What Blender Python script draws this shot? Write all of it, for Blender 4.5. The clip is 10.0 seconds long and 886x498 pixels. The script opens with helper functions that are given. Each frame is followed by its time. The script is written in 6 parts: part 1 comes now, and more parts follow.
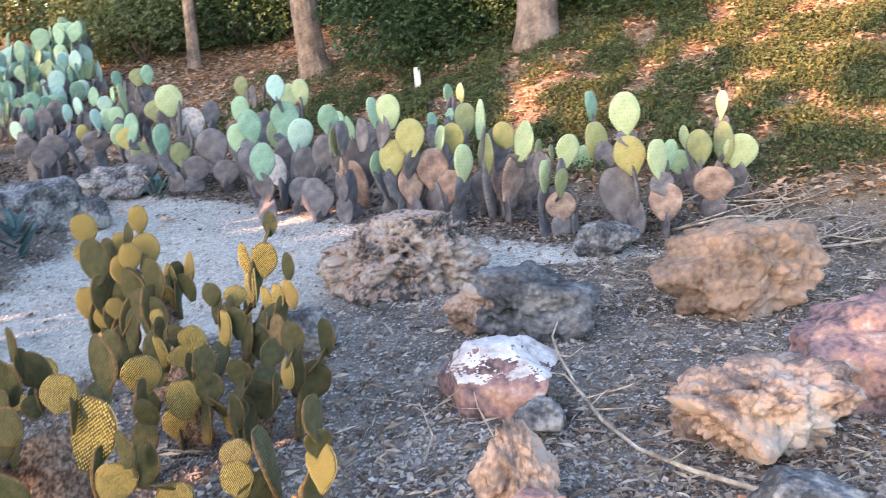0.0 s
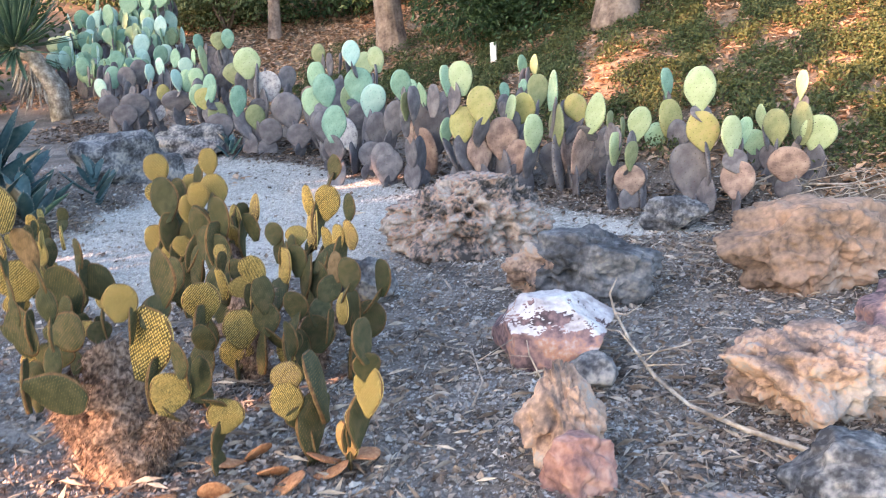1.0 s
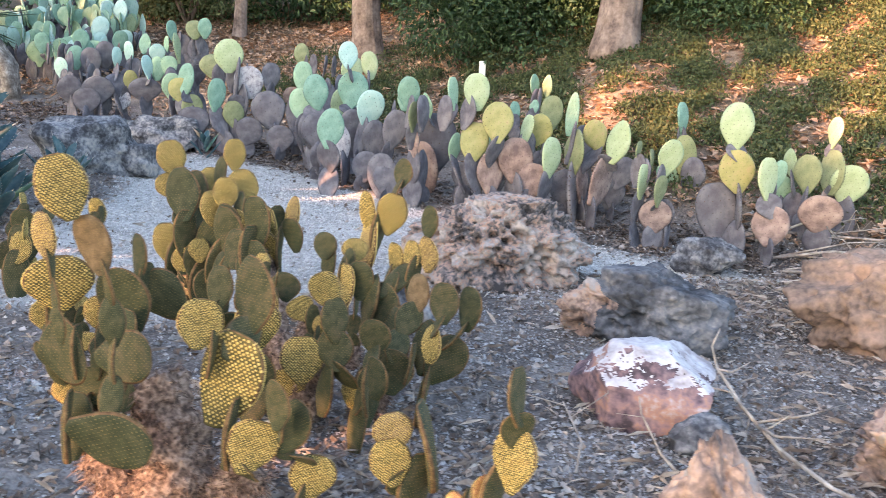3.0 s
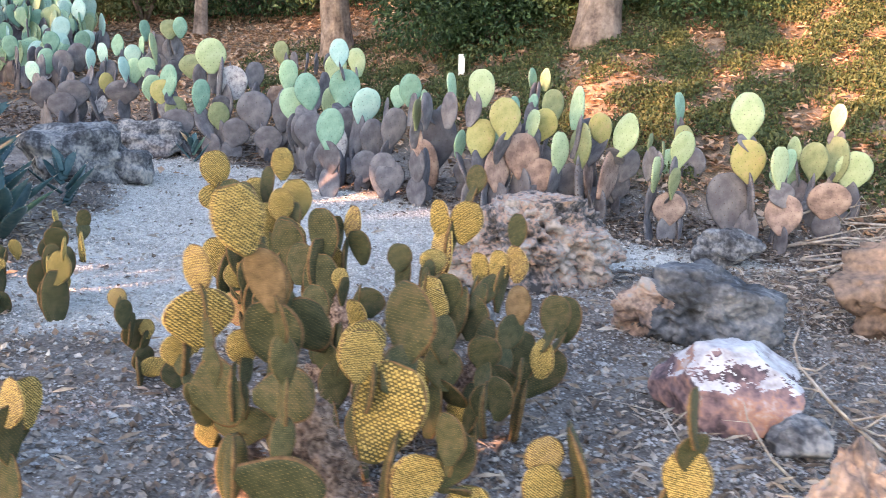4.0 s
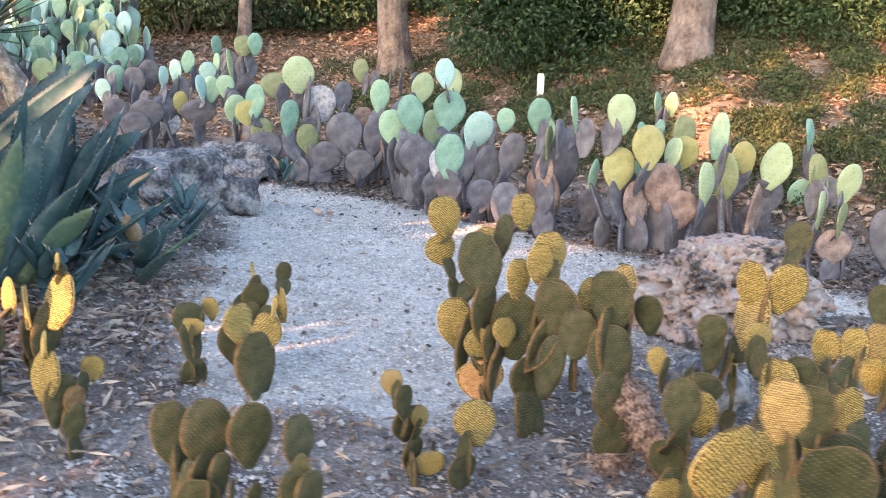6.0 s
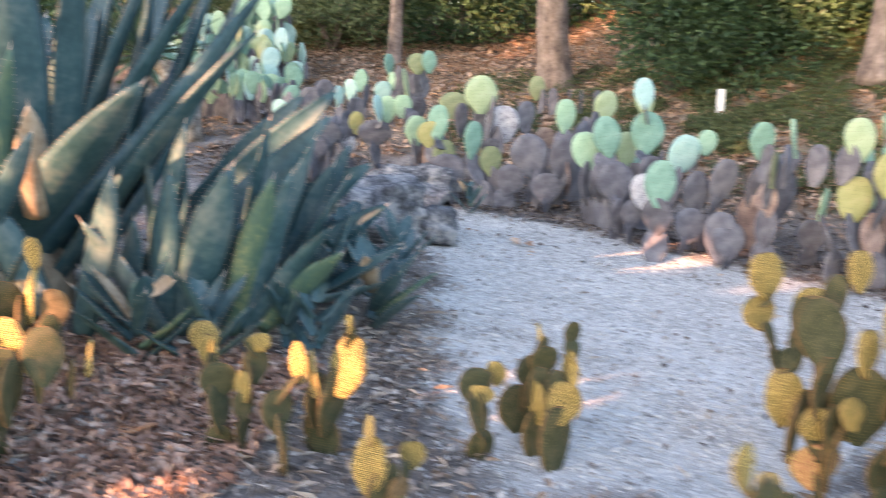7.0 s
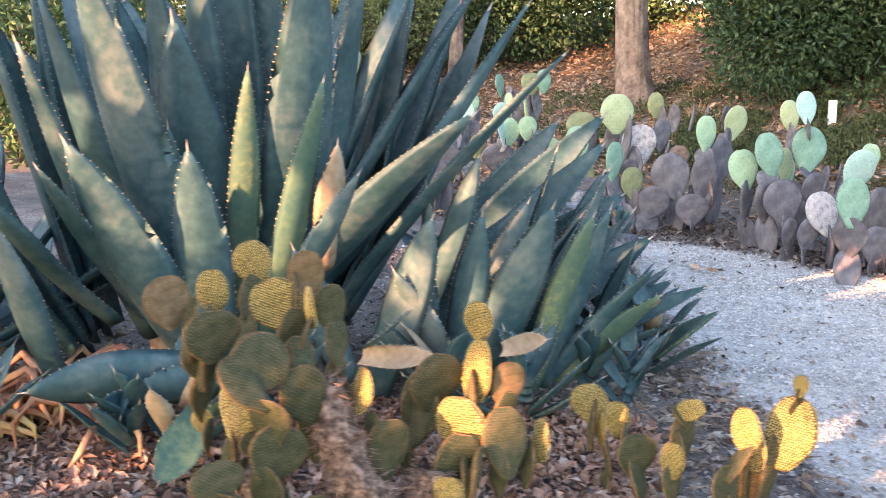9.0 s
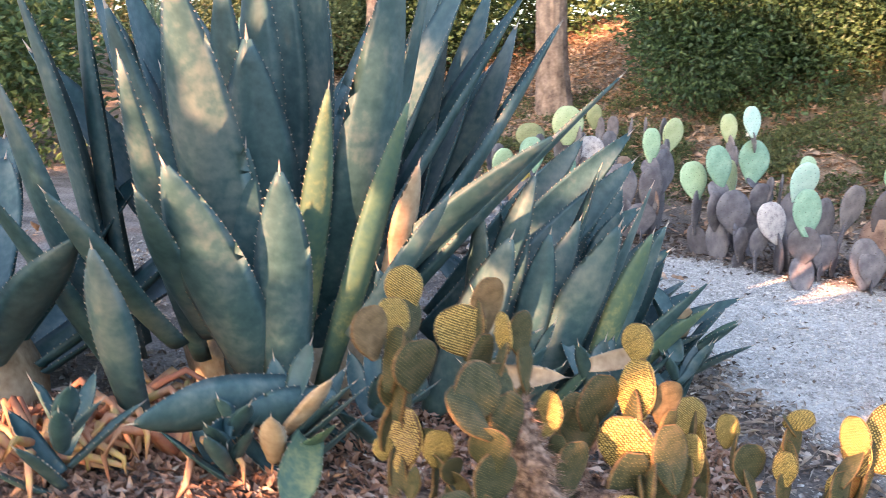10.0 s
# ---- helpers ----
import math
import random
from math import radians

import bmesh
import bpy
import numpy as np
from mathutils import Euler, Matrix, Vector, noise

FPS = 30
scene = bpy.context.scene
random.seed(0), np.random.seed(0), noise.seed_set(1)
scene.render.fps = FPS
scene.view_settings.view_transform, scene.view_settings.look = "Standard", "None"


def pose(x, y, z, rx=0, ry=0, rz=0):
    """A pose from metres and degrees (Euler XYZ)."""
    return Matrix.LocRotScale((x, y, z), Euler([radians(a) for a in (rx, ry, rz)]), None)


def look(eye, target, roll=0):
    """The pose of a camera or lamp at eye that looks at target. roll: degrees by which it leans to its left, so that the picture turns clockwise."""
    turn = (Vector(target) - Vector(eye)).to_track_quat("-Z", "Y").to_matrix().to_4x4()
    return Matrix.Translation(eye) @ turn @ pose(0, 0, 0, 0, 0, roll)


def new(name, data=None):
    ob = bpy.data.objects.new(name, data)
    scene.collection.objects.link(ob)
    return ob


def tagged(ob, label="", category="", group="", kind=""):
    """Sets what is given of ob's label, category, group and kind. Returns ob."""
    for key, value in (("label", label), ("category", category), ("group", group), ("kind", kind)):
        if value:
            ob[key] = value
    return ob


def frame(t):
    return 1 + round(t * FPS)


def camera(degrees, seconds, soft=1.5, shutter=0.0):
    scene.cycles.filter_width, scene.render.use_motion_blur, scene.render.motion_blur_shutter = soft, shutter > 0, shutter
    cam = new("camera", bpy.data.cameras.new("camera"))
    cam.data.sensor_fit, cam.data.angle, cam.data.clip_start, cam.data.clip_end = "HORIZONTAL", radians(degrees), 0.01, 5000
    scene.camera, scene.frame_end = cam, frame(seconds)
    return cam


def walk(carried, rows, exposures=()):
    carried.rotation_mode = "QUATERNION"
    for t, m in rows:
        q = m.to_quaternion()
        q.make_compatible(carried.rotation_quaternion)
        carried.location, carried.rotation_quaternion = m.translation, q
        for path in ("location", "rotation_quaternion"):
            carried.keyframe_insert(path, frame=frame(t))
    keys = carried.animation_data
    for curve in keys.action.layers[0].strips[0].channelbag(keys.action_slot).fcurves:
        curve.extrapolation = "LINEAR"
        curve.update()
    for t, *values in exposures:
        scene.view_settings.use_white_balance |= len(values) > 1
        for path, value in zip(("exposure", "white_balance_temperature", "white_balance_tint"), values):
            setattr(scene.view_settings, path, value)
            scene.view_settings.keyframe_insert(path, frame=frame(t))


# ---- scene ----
cam = camera(49.9, 10.0, soft=0.85, shutter=0.5)
PATH = [
    (0.0, look((-0.155, -0.160, 1.587), (-0.752, 5.666, 0.283), -4.89)),
    (0.5, look((-0.113, -0.194, 1.511), (-0.986, 5.593, 0.191), -3.54)),
    (1.0, look((-0.120, -0.198, 1.425), (-1.152, 5.557, 0.080), -2.80)),
    (1.5, look((-0.233, -0.163, 1.337), (-1.229, 5.586, -0.063), -0.81)),
    (2.0, look((-0.434, -0.042, 1.337), (-1.155, 5.764, 0.007), 1.03)),
    (2.5, look((-0.613, 0.142, 1.318), (-1.160, 5.992, 0.100), 2.14)),
    (2.7, look((-0.693, 0.229, 1.315), (-1.247, 6.082, 0.118), 2.74)),
    (3.8, look((-1.183, 0.347, 1.287), (-1.494, 6.208, 0.039), 1.93)),
    (4.0, look((-1.299, 0.374, 1.335), (-1.476, 6.240, 0.083), 1.60)),
    (4.5, look((-1.543, 0.500, 1.316), (-1.629, 6.376, 0.107), 2.80)),
    (5.0, look((-1.807, 0.641, 1.353), (-2.006, 6.511, 0.129), 2.52)),
    (5.2, look((-1.919, 0.776, 1.327), (-2.119, 6.655, 0.143), 3.10)),
    (6.5, look((-2.621, 0.983, 1.413), (-2.660, 6.867, 0.239), 1.54)),
    (7.0, look((-3.001, 1.236, 1.445), (-3.761, 7.074, 0.290), 1.50)),
    (7.5, look((-3.323, 1.308, 1.450), (-4.393, 7.114, 0.382), 0.23)),
    (8.0, look((-3.638, 1.349, 1.487), (-4.610, 7.177, 0.444), -1.36)),
    (8.5, look((-3.922, 1.405, 1.437), (-4.735, 7.256, 0.382), -0.79)),
    (9.0, look((-4.266, 1.456, 1.457), (-4.942, 7.325, 0.410), -0.21)),
    (9.5, look((-4.602, 1.421, 1.449), (-4.938, 7.322, 0.418), 0.89)),
    (10.0, look((-4.948, 1.400, 1.510), (-4.816, 7.310, 0.486), 0.63)),
]
walk(cam, PATH, exposures=[(0.0, 2.48, 6750, 16), (5.0, 2.52, 6800, 17), (10.0, 2.62, 6900, 19)])

world = bpy.data.worlds.new("evening_sky")
scene.world = world
world.use_nodes = True
wn = world.node_tree.nodes
sky = wn.new("ShaderNodeTexSky")
sky.sky_type = "NISHITA"
sky.sun_disc = False
SUN_AZ, SUN_EL = (-0.62, -0.78), 17.0
sky.sun_elevation = radians(SUN_EL)
sky.sun_rotation = math.atan2(SUN_AZ[0], SUN_AZ[1])
sky.air_density, sky.dust_density, sky.ozone_density = 1.1, 1.2, 1.4
wn["Background"].inputs["Strength"].default_value = 0.15
world.node_tree.links.new(sky.outputs[0], wn["Background"].inputs["Color"])
sun = new("sun", bpy.data.lights.new("sun", "SUN"))
sun.data.energy, sun.data.angle, sun.data.color = 4.2, radians(0.6), (1.0, 0.52, 0.29)
sun_dir = Vector((SUN_AZ[0], SUN_AZ[1], math.tan(radians(SUN_EL)))).normalized()
sun.matrix_world = look(sun_dir * 60, (0, 0, 0))


# ---- materials ----
def material(name, stops, scale=8.0, detail=6.0, rough=0.8, bump=0.3, bump_scale=40.0, spread=0.0, fine=0.35, spec=0.3, trans=0.0, coord="Object", contrast=1.5):
    """Base colour from a two-scale noise through a colour ramp, with grain in the relief; spread: variation between pieces."""
    m = bpy.data.materials.new(name)
    m.use_nodes = True
    nt = m.node_tree
    n, l = nt.nodes, nt.links
    bsdf = n["Principled BSDF"]
    tc = n.new("ShaderNodeTexCoord")
    big, small = n.new("ShaderNodeTexNoise"), n.new("ShaderNodeTexNoise")
    big.inputs["Scale"].default_value, big.inputs["Detail"].default_value = scale, detail
    small.inputs["Scale"].default_value, small.inputs["Detail"].default_value = bump_scale, 4.0
    for t in (big, small):
        l.new(tc.outputs[coord], t.inputs["Vector"])
    mix = n.new("ShaderNodeMix")
    mix.inputs[0].default_value = fine
    l.new(big.outputs["Fac"], mix.inputs[2])
    l.new(small.outputs["Fac"], mix.inputs[3])
    lift = n.new("ShaderNodeMath")
    lift.operation = "MULTIPLY_ADD"
    l.new(mix.outputs[0], lift.inputs[0])
    lift.inputs[1].default_value, lift.inputs[2].default_value = contrast, 0.5 - 0.5 * contrast
    val = lift.outputs[0]
    if spread:
        info, geo = n.new("ShaderNodeObjectInfo"), n.new("ShaderNodeNewGeometry")
        add, sc, both = n.new("ShaderNodeMath"), n.new("ShaderNodeMath"), n.new("ShaderNodeMath")
        both.operation, sc.operation, add.operation = "ADD", "MULTIPLY_ADD", "ADD"
        l.new(info.outputs["Random"], both.inputs[0])
        l.new(geo.outputs["Random Per Island"], both.inputs[1])
        l.new(both.outputs[0], sc.inputs[0])
        sc.inputs[1].default_value, sc.inputs[2].default_value = spread, -spread
        l.new(val, add.inputs[0])
        l.new(sc.outputs[0], add.inputs[1])
        val = add.outputs[0]
    ramp = n.new("ShaderNodeValToRGB")
    els = ramp.color_ramp.elements
    while len(els) < len(stops):
        els.new(0.5)
    for e, (p, c) in zip(els, stops):
        e.position, e.color = p, (*c, 1)
    l.new(val, ramp.inputs["Fac"])
    l.new(ramp.outputs["Color"], bsdf.inputs["Base Color"])
    b = n.new("ShaderNodeBump")
    b.inputs["Strength"].default_value, b.inputs["Distance"].default_value = bump, 0.01
    l.new(mix.outputs[0], b.inputs["Height"])
    l.new(b.outputs["Normal"], bsdf.inputs["Normal"])
    bsdf.inputs["Roughness"].default_value = rough
    bsdf.inputs["Specular IOR Level"].default_value = spec
    if trans:
        tr, ms = n.new("ShaderNodeBsdfTranslucent"), n.new("ShaderNodeMixShader")
        ms.inputs[0].default_value = trans
        l.new(ramp.outputs["Color"], tr.inputs["Color"])
        l.new(bsdf.outputs[0], ms.inputs[1])
        l.new(tr.outputs[0], ms.inputs[2])
        l.new(ms.outputs[0], n["Material Output"].inputs["Surface"])
    return m


M = {
    "l": material("bristly_pad_green", [(0.28, (0.058, 0.05, 0.017)), (0.5, (0.11, 0.088, 0.027)), (0.75, (0.19, 0.125, 0.042))], 6, rough=0.75, bump=0.25, bump_scale=60, spread=0.12),
    # darker green for older pads, with the shade on turned-away pads in its colour
    "d": material("old_shaded_olive_pad", [(0.25, (0.02, 0.03, 0.013)), (0.5, (0.044, 0.05, 0.023)), (0.78, (0.1, 0.082, 0.046))], 6, rough=0.75, bump=0.25, bump_scale=60, spread=0.14),
    "tan_pad": material("fuzzy_tan_pad", [(0.28, (0.07, 0.05, 0.024)), (0.5, (0.14, 0.096, 0.05)), (0.75, (0.22, 0.15, 0.085))], 6, rough=0.85, bump=0.3, bump_scale=60, spread=0.12),
    "rim": material("russet_pad_rim", [(0.3, (0.075, 0.042, 0.02)), (0.55, (0.15, 0.085, 0.04)), (0.8, (0.24, 0.15, 0.07))], 12, rough=0.85, bump=0.3),
    "tuft": material("golden_bristles", [(0.3, (0.5, 0.35, 0.1)), (0.7, (0.7, 0.52, 0.2))], 30, rough=0.9, bump=0.2, spread=0.1),
    "tuft_old": material("rusty_bristles", [(0.3, (0.12, 0.09, 0.035)), (0.7, (0.26, 0.19, 0.08))], 30, rough=0.9, bump=0.2, spread=0.1),
    "bark_fuzz": material("shaggy_brown_stem", [(0.32, (0.07, 0.045, 0.035)), (0.5, (0.2, 0.132, 0.1)), (0.68, (0.37, 0.26, 0.2))], 45, rough=0.95, bump=1.0, bump_scale=90),
    "dry_pad": material("dried_orange_pad", [(0.3, (0.3, 0.12, 0.06)), (0.6, (0.52, 0.25, 0.13)), (0.8, (0.6, 0.38, 0.24))], 9, rough=0.85, bump=0.5),
    "u": material("blue_green_pad", [(0.3, (0.13, 0.25, 0.18)), (0.6, (0.2, 0.34, 0.25)), (0.8, (0.28, 0.4, 0.3))], 5, rough=0.6, bump=0.12, spread=0.1),
    "g": material("soft_green_pad", [(0.3, (0.24, 0.38, 0.24)), (0.7, (0.36, 0.5, 0.33))], 5, rough=0.6, bump=0.12, spread=0.1),
    "c": material("pale_cyan_pad", [(0.3, (0.3, 0.48, 0.42)), (0.7, (0.44, 0.6, 0.53))], 5, rough=0.6, bump=0.12, spread=0.1),
    "w": material("pale_green_pad", [(0.3, (0.29, 0.37, 0.2)), (0.7, (0.41, 0.48, 0.29))], 5, rough=0.65, bump=0.12, spread=0.1),
    "y": material("yellow_green_pad", [(0.3, (0.27, 0.27, 0.1)), (0.55, (0.36, 0.34, 0.14)), (0.75, (0.43, 0.34, 0.17))], 6, rough=0.65, bump=0.15, spread=0.1),
    "o": material("olive_pad", [(0.3, (0.17, 0.2, 0.1)), (0.7, (0.28, 0.3, 0.16))], 6, rough=0.65, bump=0.15, spread=0.12),
    "p": material("weathered_grey_pad", [(0.2, (0.075, 0.07, 0.08)), (0.5, (0.135, 0.127, 0.14)), (0.8, (0.23, 0.215, 0.22))], 4, rough=0.8, bump=0.06, bump_scale=50, spread=0.2, fine=0.15),
    "q": material("scarred_whitish_pad", [(0.3, (0.2, 0.18, 0.2)), (0.5, (0.45, 0.43, 0.44)), (0.75, (0.6, 0.58, 0.56))], 9, rough=0.85, bump=0.4, spread=0.1),
    "b": material("corky_brown_pad", [(0.3, (0.17, 0.115, 0.1)), (0.55, (0.33, 0.23, 0.19)), (0.8, (0.46, 0.34, 0.27))], 5, rough=0.85, bump=0.12, bump_scale=50, spread=0.15, fine=0.2),
    "spot": material("dark_areole", [(0.3, (0.07, 0.05, 0.045)), (0.7, (0.13, 0.1, 0.08))], 20, rough=0.9),
    "agave": material("blue_agave_skin", [(0.25, (0.012, 0.048, 0.056)), (0.5, (0.045, 0.1, 0.108)), (0.8, (0.155, 0.195, 0.185))], 3.5, rough=0.5, bump=0.15, bump_scale=30, spread=0.1, spec=0.4),
    "agave_green": material("yellow_green_agave_skin", [(0.3, (0.045, 0.105, 0.088)), (0.55, (0.085, 0.145, 0.095)), (0.75, (0.25, 0.27, 0.13))], 4, rough=0.5, bump=0.15, spread=0.1),
    "agave_dry": material("dried_agave_leaf", [(0.3, (0.26, 0.18, 0.115)), (0.7, (0.5, 0.4, 0.28))], 7, rough=0.85, bump=0.5, spread=0.1),
    "spine": material("agave_spine", [(0.3, (0.26, 0.2, 0.15)), (0.7, (0.52, 0.45, 0.37))], 20, rough=0.6),
    "aloe": material("sun_reddened_aloe", [(0.25, (0.4, 0.16, 0.1)), (0.5, (0.56, 0.29, 0.17)), (0.75, (0.56, 0.45, 0.15))], 6, rough=0.6, spread=0.25),
    "yucca": material("dark_yucca_leaf", [(0.3, (0.035, 0.075, 0.045)), (0.7, (0.1, 0.16, 0.1))], 8, rough=0.5, spread=0.15),
    "straw": material("dead_yucca_leaf", [(0.25, (0.1, 0.08, 0.065)), (0.5, (0.26, 0.225, 0.19)), (0.75, (0.55, 0.51, 0.45))], 12, rough=0.9, spread=0.2),
    "rock_warm": material("tufa_rock", [(0.28, (0.055, 0.05, 0.05)), (0.42, (0.17, 0.15, 0.145)), (0.52, (0.38, 0.255, 0.2)), (0.6, (0.27, 0.25, 0.24)), (0.78, (0.46, 0.39, 0.345))], 4.5, 9, rough=0.95, bump=1.0, bump_scale=35, fine=0.4, contrast=2.3),
    "rock_tan": material("tan_tufa_rock", [(0.25, (0.1, 0.08, 0.075)), (0.42, (0.25, 0.175, 0.145)), (0.53, (0.42, 0.29, 0.225)), (0.63, (0.31, 0.28, 0.265)), (0.8, (0.5, 0.42, 0.365))], 4.0, 9, rough=0.95, bump=1.0, bump_scale=45, fine=0.3, contrast=1.9),
    "rock_brown": material("brown_layered_rock", [(0.26, (0.08, 0.06, 0.05)), (0.45, (0.24, 0.165, 0.125)), (0.58, (0.36, 0.235, 0.17)), (0.75, (0.42, 0.34, 0.29))], 2.2, 8, rough=0.95, bump=1.0, bump_scale=30, fine=0.3, contrast=1.6),
    "rock_grey": material("grey_lava_rock", [(0.28, (0.045, 0.045, 0.05)), (0.48, (0.125, 0.125, 0.132)), (0.62, (0.24, 0.235, 0.235)), (0.8, (0.36, 0.33, 0.3))], 7, 9, rough=0.95, bump=0.9, bump_scale=40, fine=0.4, contrast=2.2),
    "rock_slate": material("dark_slate_rock", [(0.25, (0.035, 0.037, 0.042)), (0.48, (0.09, 0.093, 0.103)), (0.65, (0.17, 0.17, 0.18)), (0.82, (0.3, 0.28, 0.265))], 5, 8, rough=0.9, bump=0.9, bump_scale=35, fine=0.35, contrast=2.1),
    "rock_red": material("reddish_quartz_rock", [(0.28, (0.07, 0.05, 0.058)), (0.44, (0.19, 0.125, 0.135)), (0.56, (0.3, 0.185, 0.175)), (0.66, (0.4, 0.22, 0.16)), (0.8, (0.44, 0.37, 0.36))], 6, 8, rough=0.85, bump=0.6, bump_scale=35, contrast=2.2),
    "rock_rose": material("dusky_red_rock", [(0.28, (0.16, 0.09, 0.085)), (0.5, (0.3, 0.165, 0.145)), (0.75, (0.42, 0.28, 0.25))], 6, 8, rough=0.9, bump=0.7, bump_scale=40, contrast=2.0),
    "rock_white": material("white_quartz_crust", [(0.3, (0.3, 0.26, 0.27)), (0.5, (0.5, 0.47, 0.48)), (0.7, (0.68, 0.66, 0.67))], 9, 8, rough=0.8, bump=0.5),
    "pebble": material("grey_gravel", [(0.2, (0.16, 0.15, 0.14)), (0.5, (0.38, 0.362, 0.34)), (0.8, (0.6, 0.575, 0.54))], 20, rough=0.9, spread=0.35, bump=0.2),
    "chip": material("grey_stone_chip", [(0.15, (0.1, 0.09, 0.085)), (0.45, (0.26, 0.24, 0.23)), (0.7, (0.38, 0.36, 0.35)), (0.92, (0.54, 0.53, 0.51))], 20, rough=0.9, spread=0.45, bump=0.2),
    "litter": material("fallen_leaves", [(0.1, (0.07, 0.05, 0.04)), (0.4, (0.2, 0.15, 0.12)), (0.65, (0.36, 0.3, 0.255)), (0.9, (0.56, 0.5, 0.44))], 15, rough=0.85, spread=0.5, bump=0.3),
    "litter_orange": material("rust_leaf_litter", [(0.1, (0.14, 0.08, 0.05)), (0.45, (0.34, 0.205, 0.13)), (0.8, (0.58, 0.41, 0.29))], 15, rough=0.85, spread=0.45, bump=0.3),
    # dry leaf rust, with the orange of low sunlight painted in
    "litter_rust_sun": material("rusty_sunlit_litter", [(0.1, (0.08, 0.042, 0.03)), (0.45, (0.25, 0.135, 0.092)), (0.75, (0.42, 0.265, 0.195)), (0.95, (0.52, 0.41, 0.34))], 15, rough=0.85, spread=0.5, bump=0.3),
    "twig": material("bare_twig", [(0.3, (0.2, 0.16, 0.13)), (0.7, (0.5, 0.44, 0.38))], 15, rough=0.9, bump=0.4),
    "trunk": material("ridged_tree_bark", [(0.3, (0.09, 0.066, 0.055)), (0.5, (0.21, 0.158, 0.13)), (0.7, (0.33, 0.26, 0.215))], 5, 8, rough=0.95, bump=1.0, bump_scale=25),
    "bush": material("dark_shrub_leaf", [(0.1, (0.02, 0.045, 0.02)), (0.5, (0.055, 0.1, 0.04)), (0.9, (0.13, 0.19, 0.075))], 10, rough=0.5, spread=0.45, trans=0.15),
    "bush_light": material("olive_shrub_leaf", [(0.1, (0.035, 0.055, 0.022)), (0.5, (0.09, 0.13, 0.055)), (0.9, (0.19, 0.22, 0.1))], 10, rough=0.55, spread=0.45, trans=0.2),
    "cover": material("ground_cover_leaf", [(0.1, (0.025, 0.042, 0.016)), (0.5, (0.07, 0.092, 0.034)), (0.9, (0.17, 0.165, 0.07))], 10, rough=0.6, spread=0.45, trans=0.15),
    "paint": material("white_painted_post", [(0.3, (0.62, 0.6, 0.56)), (0.7, (0.8, 0.79, 0.76))], 15, rough=0.6),
}


def ground_material():
    """Soil, gravel of the path and leaf mould of the bank, mixed by where they lie."""
    m = bpy.data.materials.new("garden_soil")
    m.use_nodes = True
    n, l = m.node_tree.nodes, m.node_tree.links
    bsdf = n["Principled BSDF"]
    tc = n.new("ShaderNodeTexCoord")
    def noise_at(scale, detail=6.0):
        t = n.new("ShaderNodeTexNoise")
        t.inputs["Scale"].default_value, t.inputs["Detail"].default_value = scale, detail
        l.new(tc.outputs["Object"], t.inputs["Vector"])
        return t.outputs["Fac"]
    def ramp(fac, *stops):
        r = n.new("ShaderNodeValToRGB")
        while len(r.color_ramp.elements) < len(stops):
            r.color_ramp.elements.new(0.5)
        for e, (p, c) in zip(r.color_ramp.elements, stops):
            e.position, e.color = p, (*c, 1)
        l.new(fac, r.inputs["Fac"])
        return r.outputs["Color"]
    def blend(fac, a, b):
        x = n.new("ShaderNodeMix")
        x.data_type = "RGBA"
        l.new(fac, x.inputs[0]), l.new(a, x.inputs[6]), l.new(b, x.inputs[7])
        return x.outputs[2]
    def attribute(name):
        a = n.new("ShaderNodeAttribute")
        a.attribute_name = name
        return a.outputs["Fac"]
    wide, fine = noise_at(2.5), noise_at(70, 3)
    mixed = n.new("ShaderNodeMix")
    mixed.inputs[0].default_value = 0.5
    l.new(wide, mixed.inputs[2]), l.new(fine, mixed.inputs[3])
    soil = ramp(mixed.outputs[0], (0.36, (0.055, 0.044, 0.038)), (0.5, (0.145, 0.12, 0.105)), (0.64, (0.3, 0.26, 0.23)))
    gravel = ramp(mixed.outputs[0], (0.38, (0.26, 0.245, 0.228)), (0.5, (0.43, 0.408, 0.38)), (0.62, (0.58, 0.555, 0.52)))
    mould = ramp(mixed.outputs[0], (0.36, (0.06, 0.045, 0.032)), (0.5, (0.17, 0.125, 0.085)), (0.64, (0.34, 0.25, 0.18)))
    l.new(blend(attribute("bank"), blend(attribute("path"), soil, gravel), mould), bsdf.inputs["Base Color"])
    b = n.new("ShaderNodeBump")
    b.inputs["Strength"].default_value, b.inputs["Distance"].default_value = 0.8, 0.012
    l.new(mixed.outputs[0], b.inputs["Height"]), l.new(b.outputs["Normal"], bsdf.inputs["Normal"])
    bsdf.inputs["Roughness"].default_value = 0.95
    return m


SOIL = ground_material()

# ---- building helpers ----
def mesh_of(name, bm, *mats, smooth=True):
    me = bpy.data.meshes.new(name)
    bm.to_mesh(me)
    bm.free()
    for m in mats:
        me.materials.append(m)
    if smooth:
        me.shade_smooth()
    return me


def from_arrays(name, verts, faces, *mats, smooth=False):
    me = bpy.data.meshes.new(name)
    me.from_pydata(verts, [], faces)
    for m in mats:
        me.materials.append(m)
    if smooth:
        me.shade_smooth()
    return me


def part(name, me, parent, m=None, label="", mat=None):
    ob = new(name, me)
    ob.parent = parent
    if m is not None:
        ob.matrix_local = m
    if mat is not None:
        ob.material_slots[0].link = "OBJECT"
        ob.material_slots[0].material = mat
    if label:
        tagged(ob, label)
    return ob


def thing(name, x, y, label, category, group="", z=None):
    ob = new(name)
    ob.empty_display_size = 0.1
    ob.location = (x, y, ground_height(x, y) if z is None else z)
    return tagged(ob, label, category, group)


